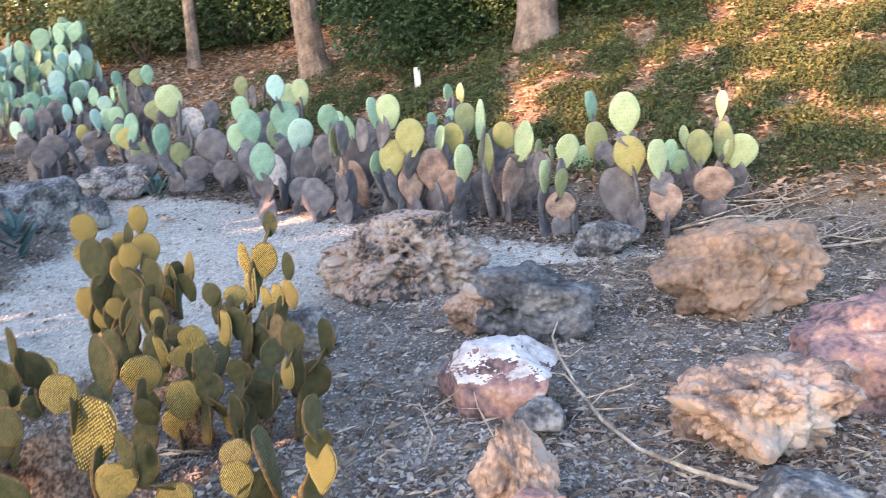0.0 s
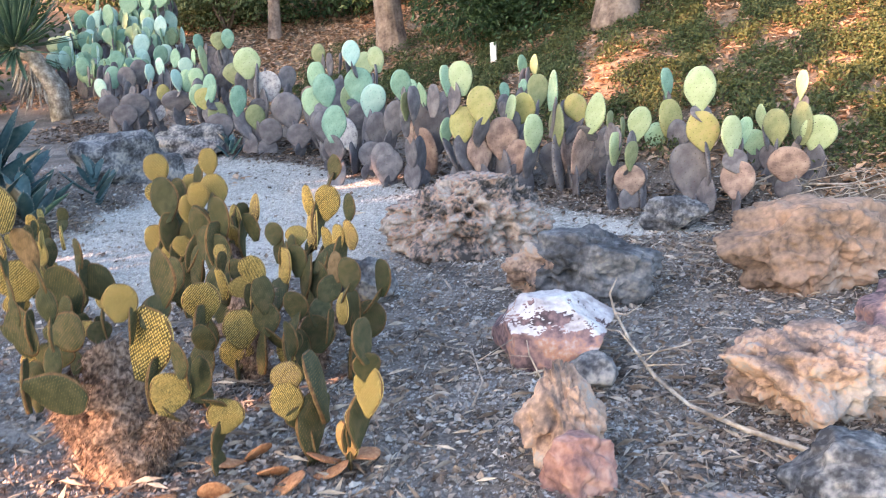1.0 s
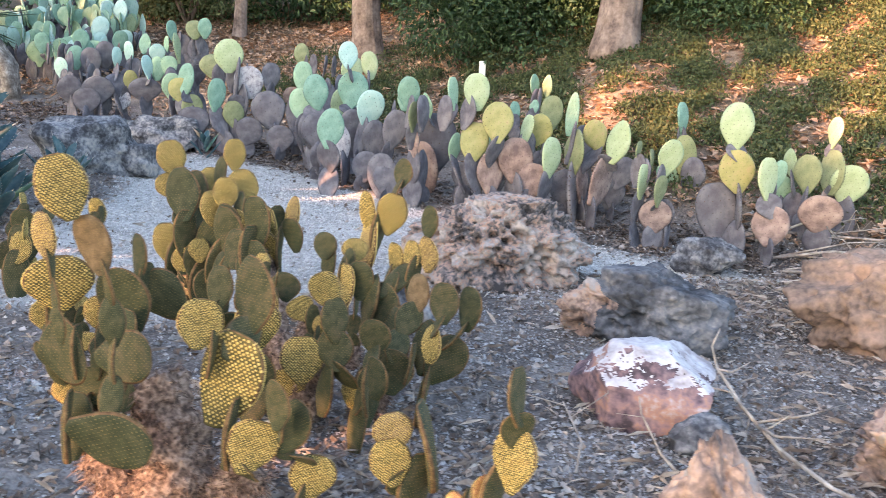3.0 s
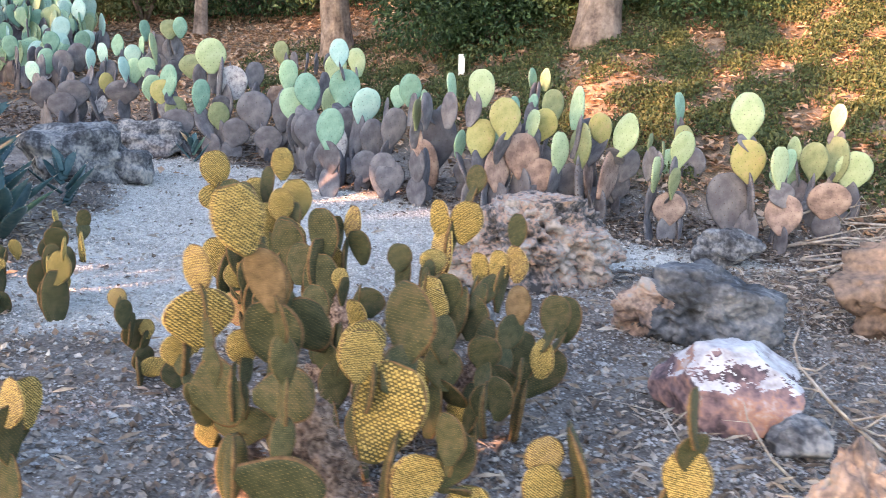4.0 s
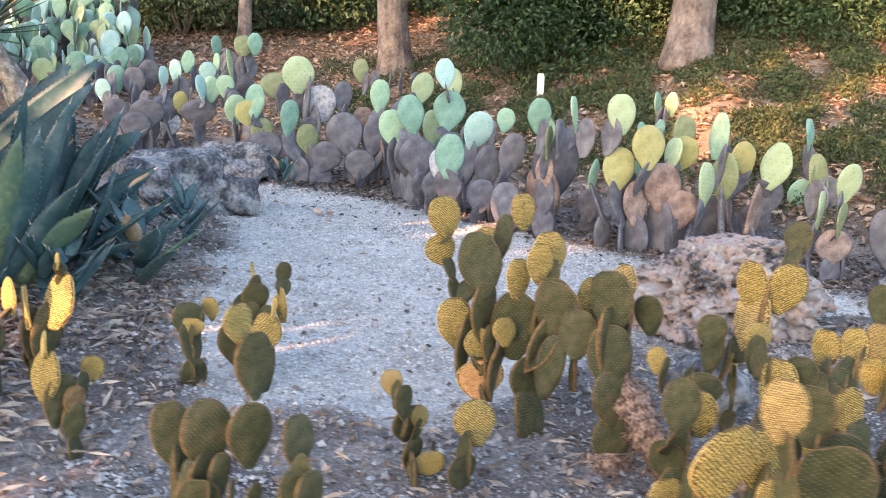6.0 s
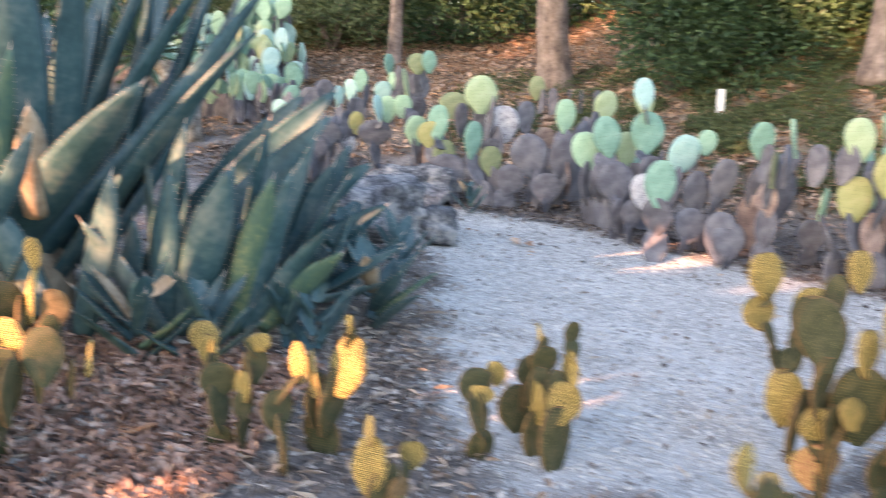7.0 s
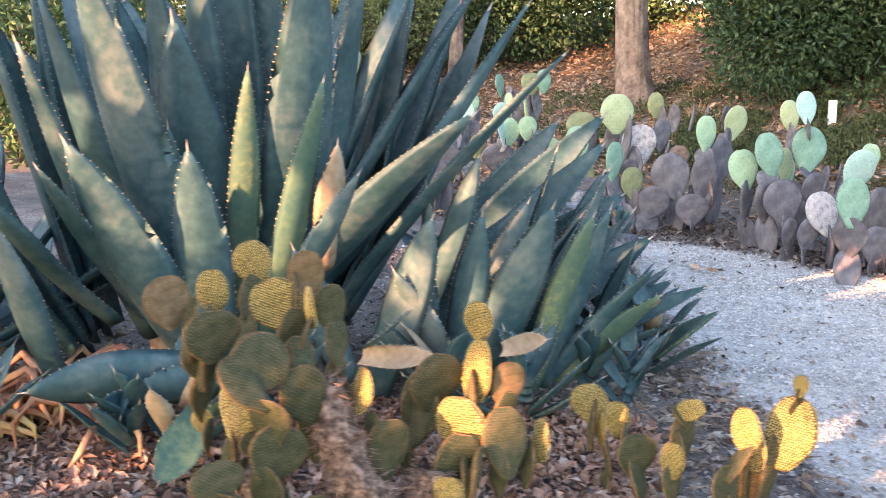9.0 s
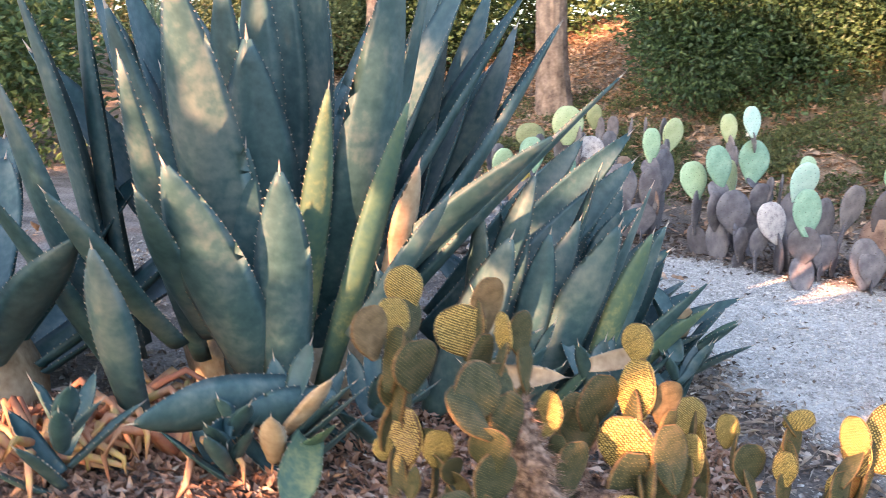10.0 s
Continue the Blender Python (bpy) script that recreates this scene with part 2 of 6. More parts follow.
def tube(points, radii, sides=8, rough=0.0, caps=True):
    """A bent, tapered tube as a bmesh."""
    bm = bmesh.new()
    pts = [Vector(p) for p in points]
    rings = []
    for i, p in enumerate(pts):
        t = (pts[min(i + 1, len(pts) - 1)] - pts[max(i - 1, 0)]).normalized()
        a = t.cross(Vector((0.3, 0.9, 0.2))).normalized()
        b = t.cross(a)
        ring = []
        for k in range(sides):
            w = 2 * math.pi * k / sides
            r = radii[i] * (1 + rough * (noise.noise(p * 9 + Vector((math.cos(w), math.sin(w), 0)) * 2.0)))
            ring.append(bm.verts.new(p + (a * math.cos(w) + b * math.sin(w)) * r))
        rings.append(ring)
    for r0, r1 in zip(rings, rings[1:]):
        for k in range(sides):
            bm.faces.new((r0[k], r0[(k + 1) % sides], r1[(k + 1) % sides], r1[k]))
    if caps:
        bm.faces.new(rings[0][::-1]), bm.faces.new(rings[-1])
    return bm


# ---- the lie of the land ----
BANK_X = [-8, -5, -3, -1, 0, 1, 3, 8]
BANK_FOOT = [11.5, 10.8, 9.6, 8.3, 7.65, 7.0, 6.2, 5.5]
BANK_SLOPE = [0.2, 0.2, 0.21, 0.3, 0.41, 0.38, 0.4, 0.4]


def bank_rise(x, y):
    k = y - float(np.interp(x, BANK_X, BANK_FOOT))
    return min(float(np.interp(x, BANK_X, BANK_SLOPE)) * (math.log1p(math.exp(min(k * 4, 60))) / 4), 2.4)


def ground_height(x, y):
    fade = 1.0 / (1.0 + (max(abs(x), abs(y - 5)) / 30.0) ** 4)
    return (-0.054 * x + 0.009 * y) * fade + bank_rise(x, y)


PATH_LEFT = [(3.6, -3.0), (4.4, -3.35), (5.0, -3.5), (5.7, -3.6), (6.6, -3.7), (7.2, -3.9), (8.0, -4.1), (8.7, -4.0)]
PATH_RIGHT = [(3.6, -2.6), (4.2, -2.2), (4.8, -1.75), (5.4, -1.4), (6.0, -0.2), (6.3, 1.0), (8.7, 2.0)]
PATH_BACK = [(-4.6, 9.2), (-3.8, 8.75), (-3.0, 8.5), (-2.2, 7.75), (-1.5, 7.4), (-0.6, 6.75), (0.3, 6.45), (1.2, 6.3)]


def path_amount(x, y):
    w = 0.12 * noise.noise((x * 3.1, y * 3.1, 0)) + 0.06 * noise.noise((x * 9, y * 9, 4))
    left = np.interp(y, [p[0] for p in PATH_LEFT], [p[1] for p in PATH_LEFT])
    right = np.interp(y, [p[0] for p in PATH_RIGHT], [p[1] for p in PATH_RIGHT])
    back = np.interp(x, [p[0] for p in PATH_BACK], [p[1] for p in PATH_BACK])
    d = min(x - left, right - x, back - y, y - 3.9) + w
    return max(0.0, min(1.0, d / 0.18 + 0.5))


def bank_amount(x, y):
    return max(0.0, min(1.0, bank_rise(x, y) / 0.22 - 0.2 + 0.5 * noise.noise((x * 2, y * 2, 9))))


def axis(lo, hi, step, far):
    near = list(np.arange(lo, hi + 1e-6, step))
    out, d = [], step
    while near[-1] + d < far:
        near.append(near[-1] + d)
        d *= 1.35
    d, low = step, near[0]
    while low - d > -far:
        low -= d
        out.append(low)
        d *= 1.35
    return out[::-1] + near


def build_ground():
    xs, ys = axis(-7.5, 3.5, 0.05, 400), axis(0.5, 12.5, 0.05, 400)
    verts, pa, ba = [], [], []
    for y in ys:
        for x in xs:
            near = abs(x) < 12 and abs(y - 6) < 10
            p = path_amount(x, y) if near else 0.0
            b = bank_amount(x, y)
            rough = (0.035 * noise.noise((x * 1.3, y * 1.3, 1)) + (1 - p) * (0.018 * noise.noise((x * 7, y * 7, 2)) + 0.01 * noise.noise((x * 17, y * 17, 3)))) if near else 0.0
            verts.append((x, y, ground_height(x, y) + rough - 0.015 * p))
            pa.append(p), ba.append(b)
    nx = len(xs)
    faces = [(j * nx + i, j * nx + i + 1, (j + 1) * nx + i + 1, (j + 1) * nx + i) for j in range(len(ys) - 1) for i in range(nx - 1)]
    me = from_arrays("ground", verts, faces, SOIL, smooth=True)
    for name, vals in (("path", pa), ("bank", ba)):
        me.attributes.new(name, "FLOAT", "POINT").data.foreach_set("value", vals)
    return tagged(new("ground", me), "grey garden soil with a pale gravel path and a leafy bank", "ground", kind="structure")


build_ground()


# ---- prickly pears ----
def pad_mesh(name, aspect, thick, seed, tufts, size, mats):
    """One unit-high cactus pad, broadest above its middle, with raised bristle tufts in slanting rows on both faces and the rim."""
    rng = random.Random(seed)
    rows, cols = 13, 16
    verts, faces, slot = [], [], []
    bend, wob = rng.uniform(-0.05, 0.05), rng.uniform(0, 9)
    def half_width(s):
        if s > 0.56:
            return 0.5 * aspect * math.sqrt(max(1 - ((s - 0.56) / 0.44) ** 2.1, 0.0))
        k = s / 0.56
        return 0.5 * aspect * (0.22 + 0.78 * math.sin(0.5 * math.pi * k) ** 1.1)
    def point(s, u, side):
        hw = half_width(s)
        th = 0.5 * thick * (1 - max(s - 0.7, 0.0) ** 2 * 9)
        x = hw * u * (1 + 0.05 * math.sin(5 * s + wob))
        y = side * th * max(1 - u * u, 0) ** 0.38 + bend * math.sin(math.pi * s) + 0.03 * u * math.sin(wob + 4 * s)
        return Vector((x, y, s - 0.5))
    for r in range(rows + 1):
        s = 0.012 + 0.976 * (0.5 - 0.5 * math.cos(math.pi * r / rows))
        for c in range(cols):
            a = 2 * math.pi * c / cols
            verts.append(point(s, math.cos(a), 1 if math.sin(a) > 0 else -1))
    for r in range(rows):
        for c in range(cols):
            d = (c + 1) % cols
            faces.append((r * cols + c, r * cols + d, (r + 1) * cols + d, (r + 1) * cols + c))
    faces.append(tuple(range(cols))[::-1]), faces.append(tuple(rows * cols + c for c in range(cols)))
    slot += [2 if len(mats) > 2 and k < rows * cols and (k % cols in (0, cols // 2 - 1, cols // 2, cols - 1) or k >= (rows - 1) * cols) else 0 for k in range(len(faces))]
    def tuft(p, nrm, k):
        a = nrm.cross(Vector((0.1, 0.2, 1))).normalized()
        b = nrm.cross(a)
        i = len(verts)
        w0 = rng.uniform(0, 6)
        for q in range(5):
            w = w0 + 2 * math.pi * q / 5
            verts.append(p - nrm * 0.004 + (a * math.cos(w) + b * math.sin(w)) * k)
        verts.append(p + nrm * k * 0.8)
        for q in range(5):
            faces.append((i + q, i + (q + 1) % 5, i + 5))
            slot.append(1)
    step = tufts
    n_rows = int(0.94 / (step * 0.62))
    for side in (-1, 1):
        for r in range(n_rows):
            s = 0.05 + r * step * 0.62
            hw = half_width(s)
            for c in range(-16, 17):
                x = (c + (0.5 if r % 2 else 0)) * step + 0.12 * (s - 0.5) * step * 4
                if abs(x) < hw * 0.95:
                    u = x / hw + rng.uniform(-0.012, 0.012)
                    p = point(s + rng.uniform(-0.006, 0.006), u, side)
                    nrm = Vector((u * 0.5, side, (s - 0.5) * 0.3)).normalized()
                    tuft(p, nrm, size * rng.uniform(0.75, 1.15))
    for k in range(int(2.2 / step)):
        s = 0.1 + 0.88 * k / (2.2 / step)
        for u in (-1, 1):
            tuft(point(s, u * 0.995, 1), Vector((u, 0, (s - 0.5))).normalized(), size * rng.uniform(0.7, 1.1))
    me = from_arrays(name, verts, faces, *mats, smooth=True)
    me.polygons.foreach_set("material_index", slot)
    return me


BRISTLY = [pad_mesh("bristly_pad", 0.72, 0.11, i, 0.05, 0.0165, (M["l"], M["tuft"], M["rim"])) for i in range(5)]
DULL = [pad_mesh("bristly_pad_old_shaded", 0.72, 0.11, 20 + i, 0.062, 0.0105, (M["d"], M["tuft_old"], M["rim"])) for i in range(5)]
SMOOTH = [pad_mesh("smooth_pad", 0.8, 0.1, 40 + i, 0.15, 0.012, (M["u"], M["spot"])) for i in range(5)]


def pad_matrix(x, y, z, w, h, lean, yaw, tilt, aspect):
    turn = Matrix.Rotation(radians(yaw), 4, "Z") @ Matrix.Rotation(radians(tilt), 4, "X") @ Matrix.Rotation(radians(lean), 4, "Y")
    return Matrix.Translation((x, y, z)) @ turn @ Matrix.Diagonal((w / aspect, h, h, 1))


def along(a, b, width, roll):
    """A pose that stands a unit-high pad from a to b."""
    a, b = Vector(a), Vector(b)
    d = b - a
    turn = d.to_track_quat("Z", "Y").to_matrix().to_4x4() @ Matrix.Rotation(roll, 4, "Z")
    return Matrix.Translation((a + b) / 2) @ turn @ Matrix.Diagonal((width, d.length, d.length, 1))


def trunk_mesh(points, radii, seed, mat, bristles=0):
    """A woody, shaggy cactus stem with short bristles all over."""
    rng = random.Random(seed)
    fine, rad = [], []
    for i in range(len(points) - 1):
        for k in range(9):
            fine.append(Vector(points[i]).lerp(Vector(points[i + 1]), k / 9)), rad.append(radii[i] + (radii[i + 1] - radii[i]) * k / 9)
    fine.append(Vector(points[-1])), rad.append(radii[-1])
    bm = tube(fine, rad, 22, 0.0)
    bm.normal_update()
    for v in bm.verts:
        push = rad[0] * (0.4 * noise.noise(v.co * 14) + 0.3 * noise.noise(v.co * 45))
        if bristles and rng.random() < 0.3:
            push += rng.uniform(0.004, 0.016)
        v.co += v.normal * push + Vector((0, 0, -0.3)) * max(push, 0)
    bm.verts.ensure_lookup_table()
    skin = [(v.co.copy(), v.normal.copy()) for v in bm.verts]
    for _ in range(bristles * 3):
        p, n = rng.choice(skin)
        s = n.cross(Vector((rng.uniform(-1, 1), rng.uniform(-1, 1), rng.uniform(-1, 1)))).normalized()
        ln = rng.uniform(0.012, 0.03)
        q = p + s * rng.uniform(-0.008, 0.008)
        tip = q + n * ln + Vector((rng.uniform(-0.5, 0.5), rng.uniform(-0.5, 0.5), rng.uniform(-1.0, 0.2))) * ln
        bm.faces.new((bm.verts.new(q - s * 0.0016), bm.verts.new(q + s * 0.0016), bm.verts.new(tip)))
    return mesh_of("stem", bm, mat)


def chain(plant, a, b, width, meshes, mat, rng):
    """Older pads standing one on another from a to b."""
    a, b = Vector(a), Vector(b)
    n = max(1, round((b - a).length / (width * 1.15)))
    flat = abs(b.z - a.z) < 0.8 * math.hypot(b.x - a.x, b.y - a.y)
    side = Vector((rng.uniform(-1, 1), rng.uniform(-1, 1), 0)) * width * 0.25
    pts = [a.lerp(b, k / n) + side * math.sin(math.pi * k / n) for k in range(n + 1)]
    for p, q in zip(pts, pts[1:]):
        if flat:
            c = (p + q) / 2
            h = width * rng.uniform(1.25, 1.6)
            p, q = c - Vector((0.1 * h, 0, 0.62 * h)), c + Vector((0.1 * h * rng.uniform(-1, 1), 0, 0.3 * h))
        e = (q - p) * 0.16
        part("pad", rng.choice(meshes), plant, along(p - e, q + e, width * rng.uniform(1.0, 1.35), rng.uniform(-1.2, 1.2)), mat=mat)


def prickly_pear(x, y, label, group, pads, fuzzy, fill=0.2, wood=()):
    """A prickly pear from its pads (offset, width, height, lean, facing, kind), standing on older pads and woody stems."""
    plant = thing("prickly_pear", x, y, label, "cactus", group)
    rng = random.Random(int(abs(x * 1000 + y * 77)))
    nodes = [(Vector(p), 0.1) for p in wood]
    old = DULL if fuzzy else SMOOTH
    pads = list(pads)
    low = min(p[2] - 0.4 * p[4] for p in pads)
    for _ in range(int(len(pads) * fill)):
        dx, dy, dz, w, h, lean, yaw, kind = rng.choice(pads)
        k, s = rng.uniform(0.35, 0.8), rng.uniform(0.75, 1.0)
        pads.append((dx * (0.55 + 0.45 * k) + rng.uniform(-0.05, 0.05), dy * (0.55 + 0.45 * k) + rng.uniform(0.0, 0.1), max(dz * k, h * 0.45), 0.72 * h * s, h * s, rng.uniform(-25, 25), rng.uniform(-80, 80), rng.choice("dl") if fuzzy else "b" if rng.random() < (0.5 if x > -1.4 else 0.15) else rng.choice("pppq")))
    for dx, dy, dz, w, h, lean, yaw, kind in sorted(pads, key=lambda p: p[2]):
        dz = max(dz, h * 0.42)
        if fuzzy:
            me = rng.choice(DULL if kind == "d" else BRISTLY)
            mat = M["dry_pad"] if kind == "b" else M["tan_pad"] if rng.random() < (0.16 if kind == "l" else 0.08) else None
        else:
            me, mat = rng.choice(SMOOTH), M[kind]
        m = pad_matrix(dx, dy, dz, w, h, lean, yaw, rng.uniform(-12, 12), 0.72 if fuzzy else 0.8)
        part("pad", me, plant, m, mat=mat)
        foot, centre = m @ Vector((0, 0, -0.46)), Vector((dx, dy, dz))
        best, gap = None, 9.0
        for c, hh in nodes:
            top = c + Vector((0, 0, hh * 0.25))
            away = top - foot
            d = math.hypot(away.x, away.y) * 1.7 + abs(away.z) - hh * 0.3
            if top.z < foot.z + 0.35 * h and d < gap:
                best, gap = top, d
        drop, k = foot.z, min(max(min(w, 0.72 * h), 0.05), 0.13) if fuzzy else min(max(0.85 * min(w, 0.8 * h), 0.13), 0.22)
        if drop < 0.03:
            pass
        elif wood and best is not None:
            if gap > 0.06:
                chain(plant, best, foot + Vector((0, 0, 0.02)), k * 0.75, old, None, rng)
        elif best is None or drop < gap * 0.6 or (not fuzzy and drop < 0.5 and math.hypot(best.x - foot.x, best.y - foot.y) > 0.9 * abs(best.z - foot.z) + 0.05):
            root = Vector((foot.x * (1 - 0.25 * min(1, drop * 2)), foot.y, -0.04))
            if fuzzy and drop > 0.22:
                mid = root.lerp(foot, 0.35)
                part("stem", trunk_mesh([root, mid], [k * 0.62, k * 0.5], int(dx * 900), M["bark_fuzz"], 160), plant)
                chain(plant, mid - Vector((0, 0, 0.03)), foot + Vector((0, 0, 0.03)), k * 1.15, old, None, rng)
            else:
                chain(plant, root, foot + Vector((0, 0, 0.03)), k * 1.2, old, None if fuzzy else M["p"], rng)
        elif gap > 0.02:
            chain(plant, best, foot + Vector((0, 0, 0.02)), k, old, None if fuzzy else M["p"], rng)
        nodes.append((centre, h))
    return plant


# bristly prickly pear
pads_0 = [
    (-0.75, 0.72, 0.69, 0.128, 0.159, -10, 24, 'l'), (-0.76, 0.72, 0.57, 0.125, 0.116, -20, 24, 'l'),
    (-0.47, 0.72, 0.72, 0.096, 0.140, 0, 21, 'l'), (-0.38, 0.55, 0.60, 0.131, 0.170, -5, 20, 'l'),
    (-0.61, 0.65, 0.55, 0.146, 0.208, -15, -28, 'd'), (-0.59, 0.75, 0.58, 0.117, 0.156, -10, -18, 'l'),
    (-0.37, 0.32, 0.46, 0.160, 0.213, -3, -29, 'd'), (-0.22, 0.20, 0.53, 0.153, 0.205, -8, -27, 'd'),
    (-0.69, 0.65, 0.36, 0.097, 0.119, 0, 23, 'l'), (-0.14, -0.45, 0.44, 0.099, 0.145, 0, -10, 'd'),
    (-0.19, 0.30, 0.41, 0.099, 0.151, -25, -23, 'l'), (-0.09, 0.25, 0.48, 0.096, 0.142, -10, -14, 'd'),
]
pads_1 = [
    (-0.14, 0.45, 0.53, 0.108, 0.145, 0, -46, 'l'), (0.07, 0.10, 0.48, 0.097, 0.104, 0, -8, 'd'),
    (0.21, 0.20, 0.60, 0.109, 0.163, 0, -43, 'l'), (0.30, 0.17, 0.60, 0.114, 0.171, 15, -12, 'l'),
    (0.33, 0.20, 0.75, 0.084, 0.114, 3, -32, 'd'), (0.22, -0.55, 0.48, 0.098, 0.126, -25, 17, 'l'),
    (0.02, -0.58, 0.37, 0.133, 0.165, 0, 21, 'l'), (0.12, -0.45, 0.39, 0.092, 0.082, -30, 18, 'l'),
    (-0.01, -0.15, 0.38, 0.109, 0.107, 0, -11, 'd'), (0.19, -0.15, 0.39, 0.116, 0.178, 3, -42, 'l'),
    (0.25, -0.15, 0.42, 0.105, 0.142, 0, -14, 'd'), (0.35, -0.05, 0.48, 0.087, 0.126, 5, -38, 'l'),
]
pads_2 = [
    (0.41, -0.10, 0.50, 0.080, 0.124, 0, -32, 'l'), (0.47, -0.12, 0.52, 0.086, 0.132, 0, -34, 'l'),
    (0.47, -0.10, 0.63, 0.082, 0.114, 0, -35, 'd'), (0.57, -0.52, 0.46, 0.095, 0.134, 0, -2, 'd'),
    (0.47, -0.35, 0.44, 0.098, 0.133, 0, -33, 'd'), (0.54, -0.52, 0.33, 0.093, 0.124, 5, -47, 'l'),
    (0.56, -0.27, 0.20, 0.144, 0.198, 30, 0, 'd'), (0.63, -0.27, 0.38, 0.112, 0.153, 3, -37, 'd'),
    (0.37, -0.55, 0.35, 0.106, 0.119, 0, -6, 'd'), (0.25, -0.55, 0.30, 0.117, 0.136, -10, -9, 'd'),
    (0.15, -0.55, 0.26, 0.136, 0.152, 0, 18, 'l'), (0.41, -0.75, 0.29, 0.103, 0.134, 8, -40, 'd'),
]
pads_3 = [
    (0.41, -0.45, 0.21, 0.140, 0.156, 0, -5, 'd'), (0.05, -0.65, 0.25, 0.105, 0.133, 10, -13, 'd'),
    (0.06, -0.40, 0.11, 0.136, 0.136, 0, 19, 'l'), (0.19, -0.45, 0.34, 0.066, 0.074, 0, 17, 'l'),
    (-0.12, -0.05, 0.43, 0.056, 0.083, 0, -1, 'l'), (0.19, 0.05, 0.48, 0.093, 0.093, 0, 15, 'l'),
    (0.22, 0.20, 0.49, 0.139, 0.212, 0, -54, 'l'), (0.33, -0.15, 0.34, 0.122, 0.160, 0, -25, 'd'),
    (-0.04, -0.25, 0.35, 0.104, 0.140, 0, -39, 'l'), (-0.53, 0.45, 0.35, 0.084, 0.105, 0, 23, 'l'),
    (-0.66, 0.55, 0.32, 0.087, 0.100, 0, 24, 'l'), (-0.24, 0.45, 0.47, 0.120, 0.166, 0, -39, 'l'),
]
pads_rear_0 = [
    (-0.62, 0.50, 0.57, 0.148, 0.232, -14, -7, 'd'), (-0.42, 0.45, 0.59, 0.100, 0.146, 0, 20, 'l'),
    (-0.49, 0.50, 0.52, 0.114, 0.153, 0, 40, 'l'), (-0.70, 0.55, 0.35, 0.128, 0.187, -8, 15, 'l'),
    (-0.61, 0.50, 0.29, 0.115, 0.126, 10, 10, 'l'), (-0.59, 0.60, 0.32, 0.101, 0.112, 0, 3, 'd'),
    (-0.38, 0.35, 0.48, 0.135, 0.183, 0, -17, 'd'), (-0.49, 0.50, 0.36, 0.176, 0.247, 0, -17, 'd'),
    (-0.60, 0.50, 0.16, 0.180, 0.148, 0, 20, 'b'), (-0.31, 0.25, 0.41, 0.132, 0.163, 0, -17, 'd'),
    (-0.45, 0.35, 0.22, 0.140, 0.182, 0, 30, 'd'), (-0.22, 0.15, 0.37, 0.146, 0.207, 0, -7, 'd'),
]
prickly_pear(-1.62, 3.55, 'large spreading bristly prickly pear with many olive pads', 'bristly prickly pears', pads_0 + pads_1 + pads_2 + pads_3 + pads_rear_0, True, 0.15)
# bristly prickly pear
pads_0 = [
    (-0.12, -0.29, 0.91, 0.101, 0.137, -15, 31, 'l'), (-0.24, -0.14, 0.78, 0.069, 0.107, 0, -14, 'l'),
    (-0.08, -0.25, 0.79, 0.088, 0.130, -15, -4, 'd'), (-0.12, -0.14, 0.84, 0.043, 0.059, -10, -4, 'l'),
    (-0.28, -0.01, 0.64, 0.150, 0.142, 0, 31, 'l'), (-0.12, 0.06, 0.70, 0.083, 0.110, 0, -39, 'd'),
    (-0.11, -0.05, 0.62, 0.137, 0.162, -20, -3, 'd'), (-0.06, 0.06, 0.61, 0.134, 0.110, 60, -1, 'd'),
    (0.08, -0.08, 0.59, 0.103, 0.117, 10, 25, 'l'), (0.13, -0.04, 0.45, 0.170, 0.245, 18, -10, 'l'),
    (0.17, 0.01, 0.64, 0.138, 0.188, 0, -37, 'd'), (-0.19, 0.01, 0.57, 0.077, 0.090, -10, 29, 'l'),
]
pads_1 = [
    (-0.35, 0.06, 0.54, 0.079, 0.079, 0, 31, 'l'), (-0.21, -0.14, 0.52, 0.171, 0.112, 80, -6, 'd'),
    (-0.07, -0.14, 0.52, 0.126, 0.133, 85, -3, 'd'), (-0.26, -0.04, 0.39, 0.051, 0.072, -10, 28, 'l'),
    (-0.18, -0.04, 0.41, 0.140, 0.089, 0, -4, 'd'), (-0.06, -0.24, 0.37, 0.140, 0.189, 112, 6, 'd'),
    (-0.11, -0.04, 0.39, 0.053, 0.076, 0, -12, 'd'), (0.20, -0.08, 0.31, 0.125, 0.140, 20, 22, 'l'),
    (0.27, -0.14, 0.44, 0.077, 0.120, 0, -27, 'd'), (0.28, -0.04, 0.35, 0.097, 0.138, 20, -19, 'd'),
    (0.31, 0.05, 0.19, 0.118, 0.121, 10, 19, 'l'),
]
prickly_pear(-1.60, 2.34, 'old bristly prickly pear with big golden-dotted pads', 'bristly prickly pears', pads_0 + pads_1, True, 0.0, ((-0.1, 0.02, 0.3), (-0.22, 0.0, 0.3), (0.16, 0.02, 0.16), (-0.04, 0.0, 0.18)))
# bristly prickly pear
pads_0 = [
    (0.14, -0.26, 0.50, 0.095, 0.140, 2, 64, 'd'), (0.14, -0.24, 0.34, 0.107, 0.159, 0, -30, 'l'),
    (0.07, -0.16, 0.22, 0.065, 0.097, 0, 39, 'b'), (0.01, -0.06, 0.10, 0.105, 0.143, 8, -36, 'b'),
]
prickly_pear(-0.95, 2.56, 'short bristly prickly pear with orange-brown lower pads', 'bristly prickly pears', pads_0, True, 0.0)
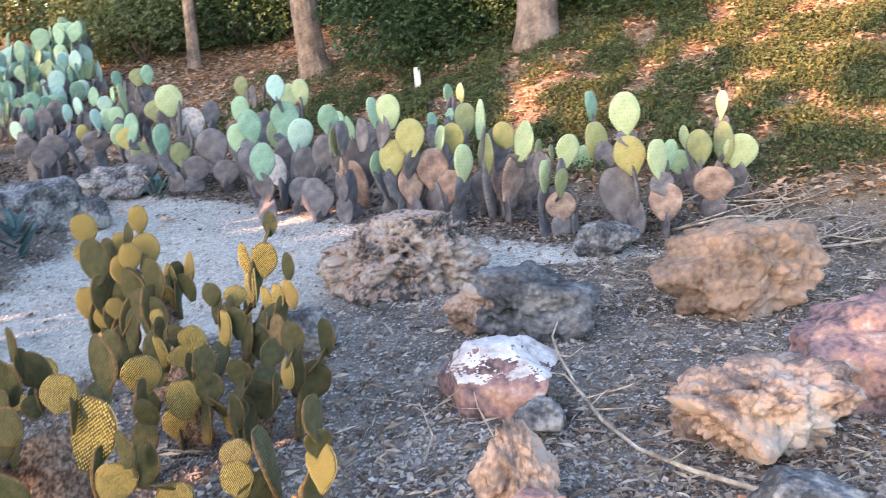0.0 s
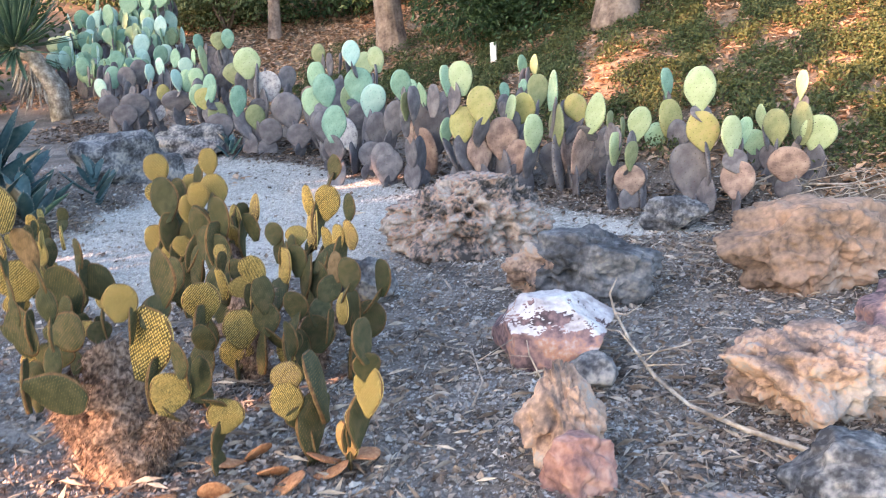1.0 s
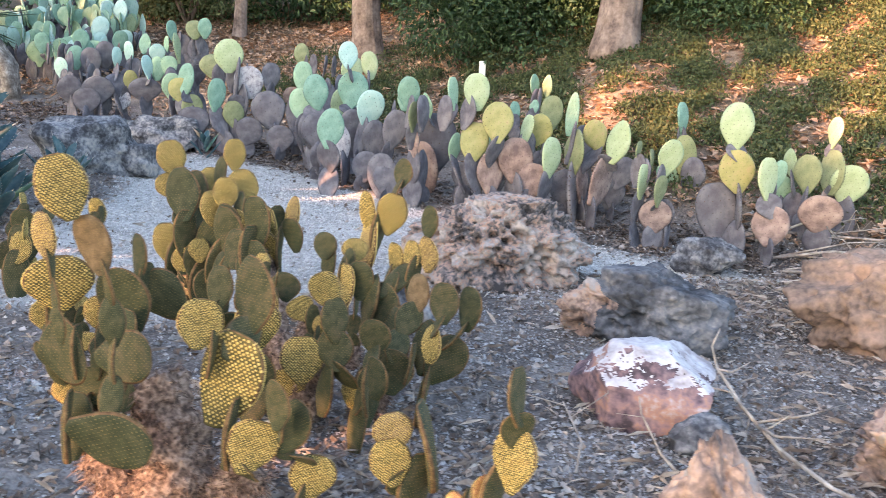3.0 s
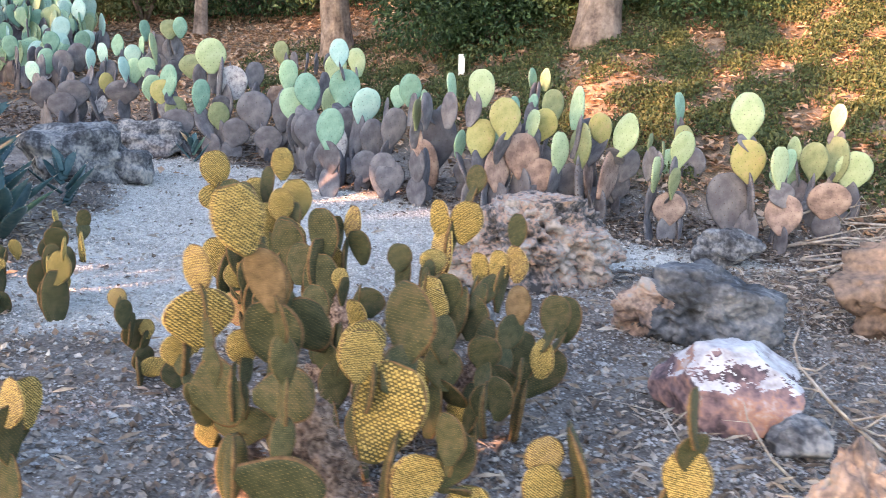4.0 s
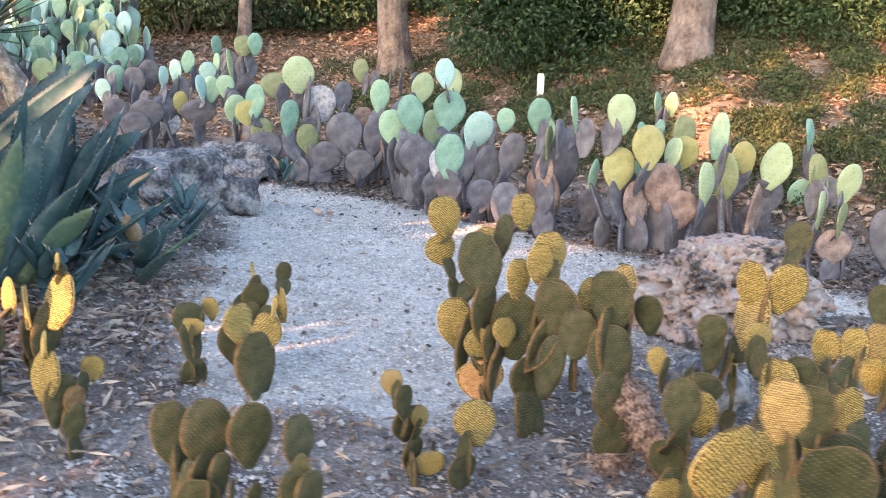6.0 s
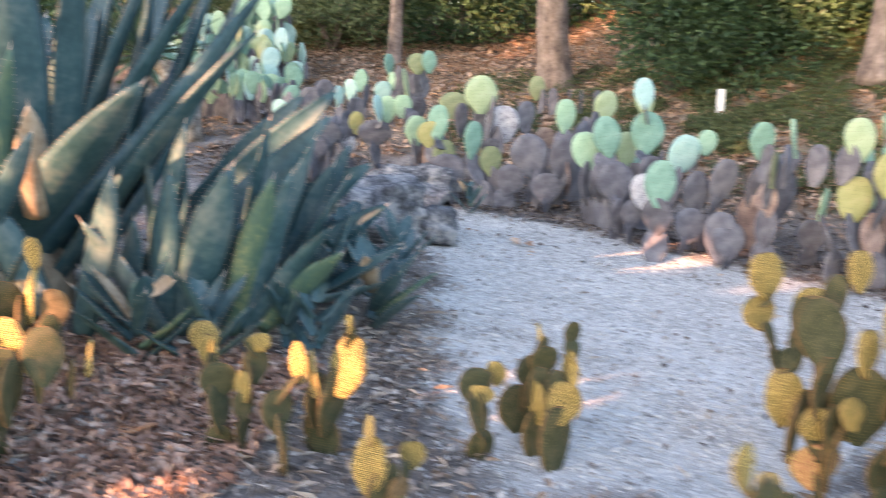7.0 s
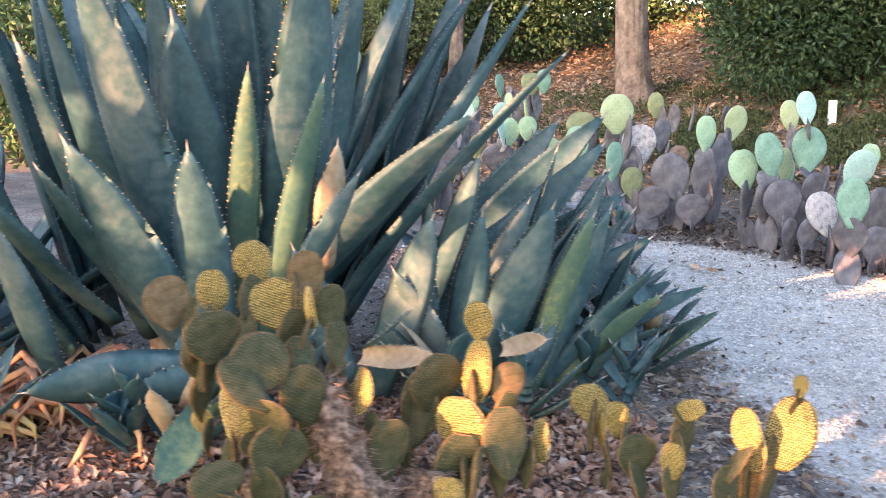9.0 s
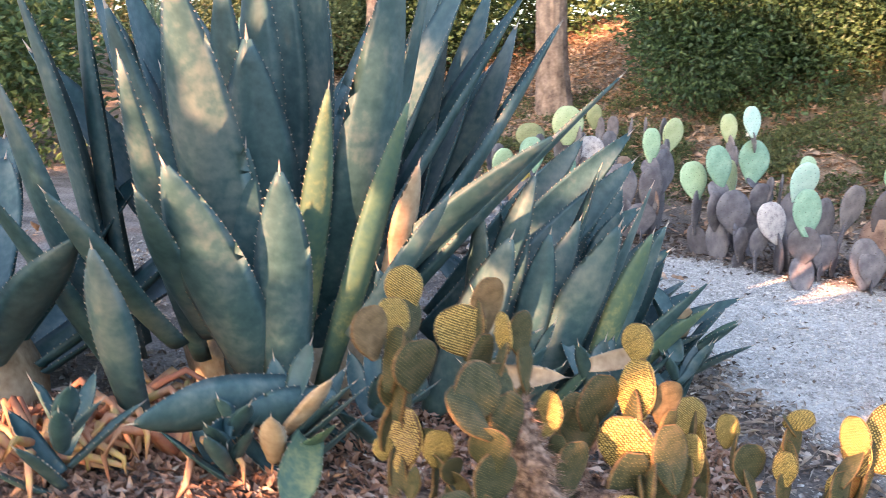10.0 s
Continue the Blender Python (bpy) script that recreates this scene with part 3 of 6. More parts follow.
# bristly prickly pear
pads_0 = [
    (0.01, -0.15, 0.31, 0.096, 0.107, -10, 15, 'l'), (0.01, -0.17, 0.24, 0.104, 0.126, -10, 15, 'l'),
    (0.09, -0.12, 0.27, 0.176, 0.242, 0, 93, 'd'), (0.09, -0.07, 0.17, 0.093, 0.124, 0, 70, 'd'),
    (0.05, -0.12, 0.13, 0.063, 0.095, -15, 63, 'd'),
]
prickly_pear(-1.12, 2.62, 'slim bristly prickly pear with two golden pads', 'bristly prickly pears', pads_0, True, 0.0)
# smooth prickly pear
pads_0 = [
    (0.23, 0.15, 0.41, 0.255, 0.311, 10, -14, 'w'), (-0.09, 0.05, 0.48, 0.187, 0.296, 0, -26, 'o'),
    (0.12, 0.20, 0.49, 0.237, 0.335, 0, -54, 'o'), (0.12, 0.25, 0.77, 0.175, 0.237, 0, -76, 'w'),
    (-0.16, 0.25, 0.54, 0.141, 0.211, 5, -67, 'w'), (-0.20, 0.35, 0.34, 0.201, 0.207, 0, -10, 'g'),
    (-0.03, -0.15, 0.23, 0.296, 0.282, 0, -12, 'b'),
]
prickly_pear(1.20, 7.15, 'pale green prickly pear on brown corky pads beside brush', 'row of prickly pears', pads_0, False)
# smooth prickly pear
pads_0 = [
    (-0.02, 0.06, 0.88, 0.225, 0.325, 0, -7, 'w'), (0.00, 0.00, 0.58, 0.238, 0.310, -10, -8, 'y'),
    (0.19, -0.08, 0.55, 0.205, 0.295, 3, 36, 'w'), (0.30, 0.10, 0.56, 0.130, 0.215, 8, 30, 'g'), (-0.08, 0.12, 0.27, 0.300, 0.440, -10, -7, 'p'),
    (0.23, -0.12, 0.24, 0.260, 0.280, 0, -10, 'b'),
]
prickly_pear(0.55, 6.85, 'prickly pear with a large pale pad above a yellow one', 'row of prickly pears', pads_0, False, 0.0)
# smooth prickly pear
pads_0 = [
    (-0.02, 0.30, 0.54, 0.180, 0.273, 0, 49, 'u'), (0.00, 0.10, 0.23, 0.280, 0.385, -3, 39, 'y'),
    (-0.12, 0.10, 0.09, 0.191, 0.254, 20, -4, 'g'), (0.07, 0.00, 0.04, 0.201, 0.282, 0, -27, 'p'),
]
prickly_pear(0.40, 8.10, 'prickly pear with a spotted yellow pad below a dark green one', 'row of prickly pears', pads_0, False)
# smooth prickly pear
pads_0 = [
    (0.08, 0.00, 0.63, 0.169, 0.260, 10, 9, 'w'), (-0.10, -0.05, 0.46, 0.169, 0.252, 0, 54, 'w'),
    (0.02, -0.10, 0.41, 0.163, 0.224, 0, 54, 'o'), (0.01, -0.05, 0.23, 0.227, 0.235, 0, -3, 'b'),
    (-0.13, 0.05, 0.65, 0.119, 0.161, 0, 68, 'o'), (-0.04, 0.05, 0.60, 0.105, 0.161, 0, 68, 'o'),
]
prickly_pear(0.02, 6.85, 'small pale green prickly pear on one brown base pad', 'row of prickly pears', pads_0, False)
# smooth prickly pear
pads_0 = [
    (0.18, -0.17, 0.64, 0.237, 0.333, 8, -53, 'w'), (0.08, -0.15, 0.35, 0.319, 0.415, 28, 57, 'b'),
    (0.03, 0.05, 0.66, 0.178, 0.262, -20, 10, 'y'), (-0.14, 0.15, 0.23, 0.300, 0.330, 0, 0, 'p'),
    (-0.15, 0.05, 0.81, 0.221, 0.334, 0, -64, 'u'), (-0.11, -0.05, 0.54, 0.266, 0.347, 3, -64, 'o'),
    (-0.03, 0.25, 0.58, 0.191, 0.300, -10, 19, 'p'), (0.26, 0.15, 0.38, 0.178, 0.267, 20, -2, 'p'),
    (0.19, 0.25, 0.20, 0.212, 0.242, 0, -1, 'p'),
]
prickly_pear(-0.40, 7.45, 'prickly pear with slanting brown and dark grey lower pads', 'row of prickly pears', pads_0, False)
# smooth prickly pear
pads_0 = [
    (0.25, -0.20, 0.49, 0.204, 0.305, 10, 43, 'w'), (0.13, -0.10, 0.30, 0.231, 0.274, 10, 3, 'b'),
    (-0.00, -0.06, 0.44, 0.261, 0.348, 0, 4, 'b'), (-0.14, -0.20, 0.72, 0.220, 0.305, 0, 5, 'y'),
    (-0.31, -0.10, 0.56, 0.227, 0.303, 5, 0, 'y'), (-0.18, -0.10, 0.33, 0.215, 0.319, 0, 29, 'b'),
    (-0.46, 0.00, 0.51, 0.169, 0.220, 0, 58, 'g'), (-0.19, 0.10, 0.52, 0.148, 0.178, 0, 5, 'g'),
    (0.16, 0.10, 0.66, 0.204, 0.264, 20, -20, 'y'), (0.07, 0.00, 0.67, 0.168, 0.226, 5, -52, 'w'),
]
pads_1 = [
    (0.25, 0.50, 0.77, 0.190, 0.282, 0, 16, 'o'), (0.10, 0.80, 0.97, 0.137, 0.190, 0, 55, 'u'),
    (0.21, 0.80, 0.97, 0.142, 0.190, 3, -61, 'w'), (-0.04, 0.60, 0.76, 0.112, 0.172, 0, 47, 'u'),
    (0.11, 0.70, 0.80, 0.081, 0.126, 0, -18, 'u'), (-0.04, 0.50, 0.60, 0.124, 0.186, 0, -37, 'p'),
    (0.18, 0.50, 0.34, 0.205, 0.280, 0, 26, 'p'),
]
prickly_pear(-0.95, 7.40, 'crowded yellow-green prickly pear on pinkish corky pads', 'row of prickly pears', pads_0 + pads_1, False)
# smooth prickly pear
pads_0 = [
    (-0.07, -0.22, 0.84, 0.172, 0.253, 0, 10, 'u'), (-0.01, -0.35, 0.67, 0.168, 0.235, 0, 72, 'o'),
    (-0.01, -0.25, 0.47, 0.178, 0.239, -10, -56, 'b'), (0.04, -0.15, 0.24, 0.228, 0.350, 0, 70, 'p'),
    (0.10, 0.25, 0.43, 0.365, 0.508, 0, 8, 'p'), (0.03, 0.15, 0.73, 0.145, 0.218, 0, -52, 'g'),
    (0.23, 0.25, 0.83, 0.207, 0.282, 5, 70, 'g'), (0.46, -0.43, 0.88, 0.200, 0.280, -5, 6, 'w'),
    (-0.22, -0.15, 0.17, 0.230, 0.276, 0, 11, 'p'), (0.35, 0.05, 0.19, 0.190, 0.249, 0, -28, 'p'),
]
prickly_pear(-1.72, 7.75, 'prickly pear with a bare grey stem and dark broad pads', 'row of prickly pears', pads_0, False)
# smooth prickly pear
pads_0 = [
    (-0.33, 0.40, 0.72, 0.215, 0.325, -8, 10, 'u'), (-0.48, 0.50, 0.60, 0.227, 0.307, -10, 10, 'g'),
    (-0.07, 0.47, 1.05, 0.172, 0.243, 0, 20, 'c'), (-0.01, 1.20, 0.96, 0.171, 0.269, -10, 20, 'w'),
    (-0.03, 0.50, 0.75, 0.258, 0.344, 10, 10, 'u'), (-0.11, 0.80, 0.55, 0.198, 0.301, -20, 30, 'c'),
    (0.20, 0.10, 0.63, 0.240, 0.316, 15, 15, 'c'), (0.43, 0.60, 0.69, 0.167, 0.206, 15, 20, 'g'),
    (0.00, -0.50, 0.49, 0.213, 0.326, 5, 5, 'u'), (-0.04, 0.00, 0.35, 0.227, 0.323, -20, 10, 'q'),
    (-0.26, 0.20, 0.40, 0.274, 0.334, -10, 10, 'p'), (-0.36, 0.30, 0.39, 0.189, 0.323, -10, 20, 'p'),
]
pads_1 = [
    (-0.23, 0.10, 0.19, 0.142, 0.244, 0, 20, 'p'), (-0.13, 0.00, 0.21, 0.173, 0.232, 10, 20, 'p'),
    (0.00, 0.40, 0.47, 0.233, 0.260, 0, 20, 'p'), (0.28, -0.10, 0.38, 0.208, 0.346, 0, 20, 'p'),
    (0.24, -0.25, 0.18, 0.225, 0.259, 10, 10, 'p'), (0.45, -0.15, 0.48, 0.213, 0.341, 10, 20, 'p'),
    (0.41, -0.50, 0.15, 0.230, 0.354, 0, 10, 'p'), (-0.16, 0.65, 0.60, 0.194, 0.311, 0, 30, 'w'),
]
prickly_pear(-2.40, 8.10, 'blue-green prickly pear with a whitish scarred pad', 'row of prickly pears', pads_0 + pads_1, False, 0.12)
# smooth prickly pear
pads_0 = [
    (-0.46, 0.12, 0.92, 0.278, 0.329, 0, 10, 'w'), (-0.04, 1.25, 0.96, 0.158, 0.238, 0, 10, 'o'),
    (-0.27, 0.15, 0.68, 0.298, 0.321, -15, 10, 'q'), (-0.09, 0.25, 0.74, 0.205, 0.278, 5, 40, 'p'),
    (-0.49, -0.15, 0.56, 0.189, 0.320, 5, 45, 'u'), (-0.34, -0.10, 0.39, 0.200, 0.260, -5, 20, 'o'),
    (-0.03, 0.00, 0.43, 0.312, 0.388, -15, 10, 'p'), (0.23, 0.05, 0.42, 0.241, 0.362, 10, 20, 'p'),
    (-0.18, -0.15, 0.24, 0.260, 0.276, 20, 5, 'p'), (0.12, -0.15, 0.19, 0.267, 0.257, 0, 5, 'p'),
    (0.41, 0.35, 0.53, 0.248, 0.401, 20, 30, 'p'), (0.25, 0.15, 0.76, 0.190, 0.300, 5, 25, 'g'),
]
pads_1 = [
    (0.59, 0.80, 0.82, 0.218, 0.313, 15, 20, 'w'), (0.08, 0.45, 0.55, 0.193, 0.209, 0, 10, 'b'),
    (-0.73, 0.45, 0.81, 0.263, 0.239, 0, 10, 'o'), (-0.84, -0.15, 0.59, 0.227, 0.233, -10, 10, 'y'),
    (-0.69, -0.20, 0.31, 0.317, 0.277, 0, 10, 'p'), (-0.36, 0.05, 0.48, 0.167, 0.182, 10, 10, 'p'),
]
prickly_pear(-3.30, 9.15, 'prickly pear of stacked grey pads with one large pale pad', 'row of prickly pears', pads_0 + pads_1, False, 0.12)
# smooth prickly pear
pads_0 = [
    (-0.23, -0.10, 0.67, 0.223, 0.296, -5, -23, 'u'), (-0.17, -0.10, 0.41, 0.198, 0.248, 0, 21, 'o'),
    (-0.44, 0.10, 0.58, 0.202, 0.270, 0, 22, 'g'), (-0.63, 0.50, 0.76, 0.175, 0.210, 0, 22, 'g'),
    (-0.29, 0.00, 0.24, 0.235, 0.201, 0, 22, 'p'),
]
prickly_pear(-3.85, 9.10, 'blue-green prickly pear with weathered grey lower pads', 'row of prickly pears', pads_0, False)
# smooth prickly pear
pads_0 = [
    (-0.12, 0.20, 0.83, 0.159, 0.198, 0, 23, 'c'), (-0.10, -0.10, 0.69, 0.181, 0.253, 0, 78, 'c'),
    (-0.04, 0.00, 0.68, 0.185, 0.248, 0, -9, 'g'), (0.09, 0.20, 0.89, 0.210, 0.323, 0, 96, 'w'),
    (-0.06, 0.30, 0.92, 0.117, 0.182, 0, -37, 'g'), (-0.13, -0.10, 0.47, 0.318, 0.247, 0, 24, 'p'),
    (-0.48, 0.00, 0.49, 0.251, 0.251, 0, 25, 'p'), (-0.32, 0.00, 0.55, 0.143, 0.214, 0, 24, 'y'),
    (-0.51, 0.10, 0.77, 0.138, 0.216, 0, 64, 'c'), (-0.42, 0.20, 0.83, 0.166, 0.217, 0, -24, 'c'),
    (-0.37, 0.20, 0.65, 0.182, 0.254, 0, 24, 'p'),
]
prickly_pear(-4.60, 9.70, 'blue-green prickly pear with weathered grey lower pads', 'row of prickly pears', pads_0, False)
# smooth prickly pear
pads_0 = [
    (-0.30, 0.00, 0.61, 0.158, 0.206, 0, 2, 'c'), (0.13, -0.10, 0.41, 0.317, 0.281, 0, 26, 'p'),
    (0.06, -0.20, 0.31, 0.280, 0.245, 0, 26, 'p'), (-0.11, -0.20, 0.41, 0.245, 0.280, 0, 27, 'p'),
    (-0.08, 0.20, 0.68, 0.218, 0.289, 0, 19, 'p'), (0.03, 0.30, 0.75, 0.218, 0.291, 0, 25, 'p'),
    (-0.24, 0.20, 0.71, 0.181, 0.253, 0, 27, 'u'), (-0.65, 0.30, 0.84, 0.164, 0.219, 0, 29, 'u'),
    (-0.28, 0.40, 0.89, 0.165, 0.220, 0, 27, 'u'),
]
prickly_pear(-5.30, 9.60, 'blue-green prickly pear with weathered grey lower pads', 'row of prickly pears', pads_0, False)
# smooth prickly pear
pads_0 = [
    (-0.12, -0.10, 1.06, 0.204, 0.204, 0, 21, 'o'), (-0.01, -0.10, 1.08, 0.148, 0.222, 0, 20, 'u'),
    (-0.41, 0.00, 1.04, 0.149, 0.226, 0, 63, 'u'), (-0.67, -0.10, 0.89, 0.167, 0.225, 0, -23, 'u'),
    (-0.28, 0.00, 0.88, 0.194, 0.264, 0, 7, 'p'), (-0.12, 0.00, 0.84, 0.226, 0.301, 0, 21, 'p'),
]
prickly_pear(-4.35, 10.40, 'blue-green prickly pear with weathered grey lower pads', 'row of prickly pears', pads_0, False)
# bristly prickly pear
pads_0 = [
    (-0.33, -0.05, 0.72, 0.110, 0.116, -5, 48, 'd'), (-0.29, 0.10, 0.71, 0.075, 0.106, -5, 11, 'l'),
    (-0.27, 0.33, 0.73, 0.091, 0.121, -15, 9, 'l'), (-0.14, 0.08, 0.69, 0.118, 0.123, -25, 7, 'l'),
    (-0.08, 0.11, 0.74, 0.090, 0.139, 0, 30, 'd'), (-0.01, 0.05, 0.69, 0.081, 0.115, -10, 45, 'd'),
    (-0.05, 0.03, 0.70, 0.064, 0.096, 0, -58, 'l'), (-0.24, -0.05, 0.65, 0.135, 0.116, 0, 45, 'd'),
    (-0.28, 0.00, 0.59, 0.102, 0.120, -10, 46, 'd'), (-0.12, -0.13, 0.62, 0.129, 0.139, 80, 42, 'd'),
]
pads_1 = [
    (0.05, 0.05, 0.51, 0.075, 0.110, 5, -47, 'l'), (-0.05, -0.05, 0.53, 0.108, 0.152, -20, 41, 'd'),
    (-0.27, 0.15, 0.41, 0.121, 0.169, 0, -46, 'l'), (-0.19, 0.05, 0.43, 0.074, 0.087, 10, 8, 'l'),
    (-0.31, 0.05, 0.43, 0.050, 0.056, 0, 12, 'l'), (-0.08, -0.15, 0.44, 0.137, 0.123, 30, 41, 'd'),
    (-0.17, -0.25, 0.42, 0.117, 0.085, 0, 44, 'd'), (-0.16, -0.05, 0.42, 0.072, 0.059, 0, 43, 'd'),
    (0.11, 0.05, 0.38, 0.105, 0.148, 0, 34, 'd'),
]
prickly_pear(-4.72, 3.35, 'bristly prickly pear with olive pads before the agave', 'bristly prickly pears', pads_0 + pads_1, True)
# bristly prickly pear
pads_0 = [
    (-0.01, 0.02, 0.63, 0.074, 0.108, 0, -31, 'l'), (-0.01, 0.00, 0.52, 0.118, 0.165, 0, -55, 'l'),
    (-0.04, -0.05, 0.39, 0.131, 0.183, -3, -30, 'l'), (-0.11, 0.00, 0.49, 0.138, 0.153, 10, 32, 'd'),
    (0.06, -0.01, 0.49, 0.087, 0.125, 5, 18, 'd'), (0.06, -0.08, 0.38, 0.113, 0.167, 0, 24, 'd'),
    (-0.06, -0.18, 0.30, 0.074, 0.074, 0, -3, 'l'), (0.14, 0.02, 0.35, 0.072, 0.108, -15, -56, 'l'),
    (-0.16, 0.02, 0.42, 0.076, 0.108, 0, 27, 'd'),
]
prickly_pear(-4.42, 3.58, 'bristly prickly pear with a tall golden column of pads', 'bristly prickly pears', pads_0, True)
# bristly prickly pear
pads_0 = [
    (-0.15, 0.20, 0.29, 0.105, 0.123, -10, -9, 'l'), (-0.08, 0.05, 0.30, 0.070, 0.109, 0, -11, 'l'),
    (-0.03, 0.00, 0.22, 0.123, 0.122, 10, 22, 'd'), (0.06, -0.03, 0.22, 0.069, 0.106, 0, -25, 'l'),
    (0.09, 0.00, 0.28, 0.082, 0.121, 0, 26, 'd'), (0.10, 0.00, 0.35, 0.060, 0.091, 70, -15, 'l'),
]
prickly_pear(-4.00, 3.90, 'golden-bristled prickly pear with olive pads in leaf litter', 'bristly prickly pears', pads_0, True)
# bristly prickly pear
pads_0 = [
    (0.09, 0.01, 0.30, 0.134, 0.206, 8, -26, 'l'), (-0.04, -0.07, 0.33, 0.085, 0.132, -10, -37, 'l'),
    (-0.01, -0.02, 0.28, 0.108, 0.158, -5, -65, 'l'), (-0.00, 0.03, 0.16, 0.113, 0.146, 0, 1, 'b'),
    (-0.09, -0.12, 0.19, 0.106, 0.138, 0, 40, 'd'), (0.10, -0.02, 0.44, 0.048, 0.062, 0, -58, 'l'),
]
prickly_pear(-3.72, 3.92, 'small bristly prickly pear with one bright yellow pad', 'bristly prickly pears', pads_0, True)
# bristly prickly pear
pads_0 = [
    (-0.19, -0.10, 0.23, 0.122, 0.125, 5, 27, 'd'), (-0.13, -0.02, 0.25, 0.071, 0.094, 0, -24, 'l'),
    (-0.17, -0.12, 0.21, 0.091, 0.066, 0, -8, 'l'), (-0.02, 0.08, 0.23, 0.118, 0.123, 0, 24, 'd'),
    (0.02, 0.03, 0.28, 0.105, 0.129, 5, 23, 'd'), (0.11, 0.08, 0.25, 0.096, 0.139, 0, -56, 'l'),
    (0.11, 0.11, 0.36, 0.064, 0.096, 0, 26, 'd'), (-0.00, 0.08, 0.36, 0.073, 0.096, 0, -81, 'l'),
    (0.09, -0.12, 0.20, 0.114, 0.147, 10, -13, 'l'), (0.12, -0.12, 0.28, 0.072, 0.114, 10, -80, 'l'),
    (0.01, -0.02, 0.16, 0.115, 0.153, 0, -65, 'l'), (-0.06, 0.08, 0.10, 0.152, 0.177, 0, 25, 'd'),
]
prickly_pear(-3.07, 4.22, 'small bristly prickly pear with orange-tinged pads beside the path', 'bristly prickly pears', pads_0, True)
# bristly prickly pear
pads_0 = [
    (-0.13, -0.05, 0.31, 0.067, 0.074, 0, 13, 'l'), (-0.09, -0.10, 0.27, 0.066, 0.104, 0, 40, 'd'),
    (-0.08, 0.00, 0.17, 0.132, 0.117, 0, 47, 'd'), (-0.02, -0.05, 0.07, 0.071, 0.107, 80, 11, 'l'),
    (0.08, -0.10, 0.07, 0.117, 0.105, 0, 44, 'd'), (-0.07, 0.00, 0.08, 0.088, 0.108, 0, 47, 'd'),
    (-0.05, 0.00, 0.19, 0.054, 0.072, 0, 11, 'l'), (0.11, -0.03, 0.19, 0.117, 0.142, -10, 8, 'l'),
]
prickly_pear(-2.36, 3.50, 'low dark green bristly prickly pear on gravelly soil', 'bristly prickly pears', pads_0, True)
# bristly prickly pear
pads_0 = [
    (-0.09, 0.02, 0.47, 0.104, 0.156, -5, 30, 'd'), (0.01, -0.00, 0.62, 0.088, 0.135, 0, 50, 'd'),
    (-0.00, -0.00, 0.48, 0.092, 0.144, 0, 30, 'd'), (-0.18, 0.10, 0.43, 0.091, 0.157, -10, 30, 'd'),
    (0.10, -0.10, 0.42, 0.058, 0.076, 0, 30, 'd'), (0.13, -0.10, 0.40, 0.075, 0.119, 4, 55, 'd'),
    (0.26, -0.30, 0.45, 0.084, 0.102, -8, 10, 'l'), (0.33, -0.30, 0.37, 0.128, 0.107, 20, 20, 'd'),
    (-0.02, 0.00, 0.70, 0.073, 0.080, 0, 60, 'l'), (0.09, 0.00, 0.47, 0.091, 0.112, 5, 55, 'd'),
    (-0.09, -0.05, 0.36, 0.091, 0.110, 0, 20, 'd'), (0.42, -0.25, 0.36, 0.099, 0.121, 0, 65, 'l'),
]
prickly_pear(-2.70, 2.60, 'bristly prickly pear with upright dull green pads', 'bristly prickly pears', pads_0, True, 0.0, ((-0.05, 0.0, 0.22), (0.08, 0.0, 0.15)))
# bristly prickly pear
pads_0 = [
    (-0.05, 0.03, 0.48, 0.078, 0.094, -5, 20, 'l'), (0.02, 0.01, 0.42, 0.114, 0.135, 0, 19, 'l'),
    (0.14, -0.04, 0.44, 0.079, 0.111, 5, -30, 'l'),
]
prickly_pear(-2.38, 2.24, 'bristly prickly pear with broad yellow-green pads', 'bristly prickly pears', pads_0, True)
# bristly prickly pear
pads_0 = [
    (-0.05, -0.05, 0.25, 0.101, 0.153, 0, -19, 'l'), (0.04, 0.05, 0.24, 0.072, 0.080, 0, 9, 'l'),
    (-0.05, -0.05, 0.34, 0.062, 0.083, 0, -57, 'l'), (0.02, -0.03, 0.17, 0.065, 0.099, 0, 39, 'd'),
]
prickly_pear(-3.40, 3.45, 'little bristly prickly pear with slender pads', 'bristly prickly pears', pads_0, True)

# tall stacked prickly pears at the far end of the row
def tall_pear(x, y, height, seed, kinds):
    rng = random.Random(seed)
    pads, tips = [], [(rng.uniform(-0.25, 0.25), rng.uniform(-0.2, 0.2), 0.12) for _ in range(7)]
    while tips:
        px, py, pz = tips.pop()
        if pz > height:
            continue
        h = rng.uniform(0.27, 0.36)
        kind = "p" if pz < height * 0.3 else rng.choice(kinds)
        pads.append((px, py, pz, h * rng.uniform(0.66, 0.8), h, rng.uniform(-25, 25), rng.uniform(-80, 80), kind))
        for _ in range(rng.choice((1, 1, 1, 2))):
            if len(tips) < 9 and len(pads) < 70:
                tips.insert(0, (px + rng.uniform(-0.1, 0.1), py + rng.uniform(-0.1, 0.1), pz + h * rng.uniform(0.75, 0.95)))
    return prickly_pear(x, y, "tall stacked prickly pear with pale blue-green pads", "row of prickly pears", pads, False)


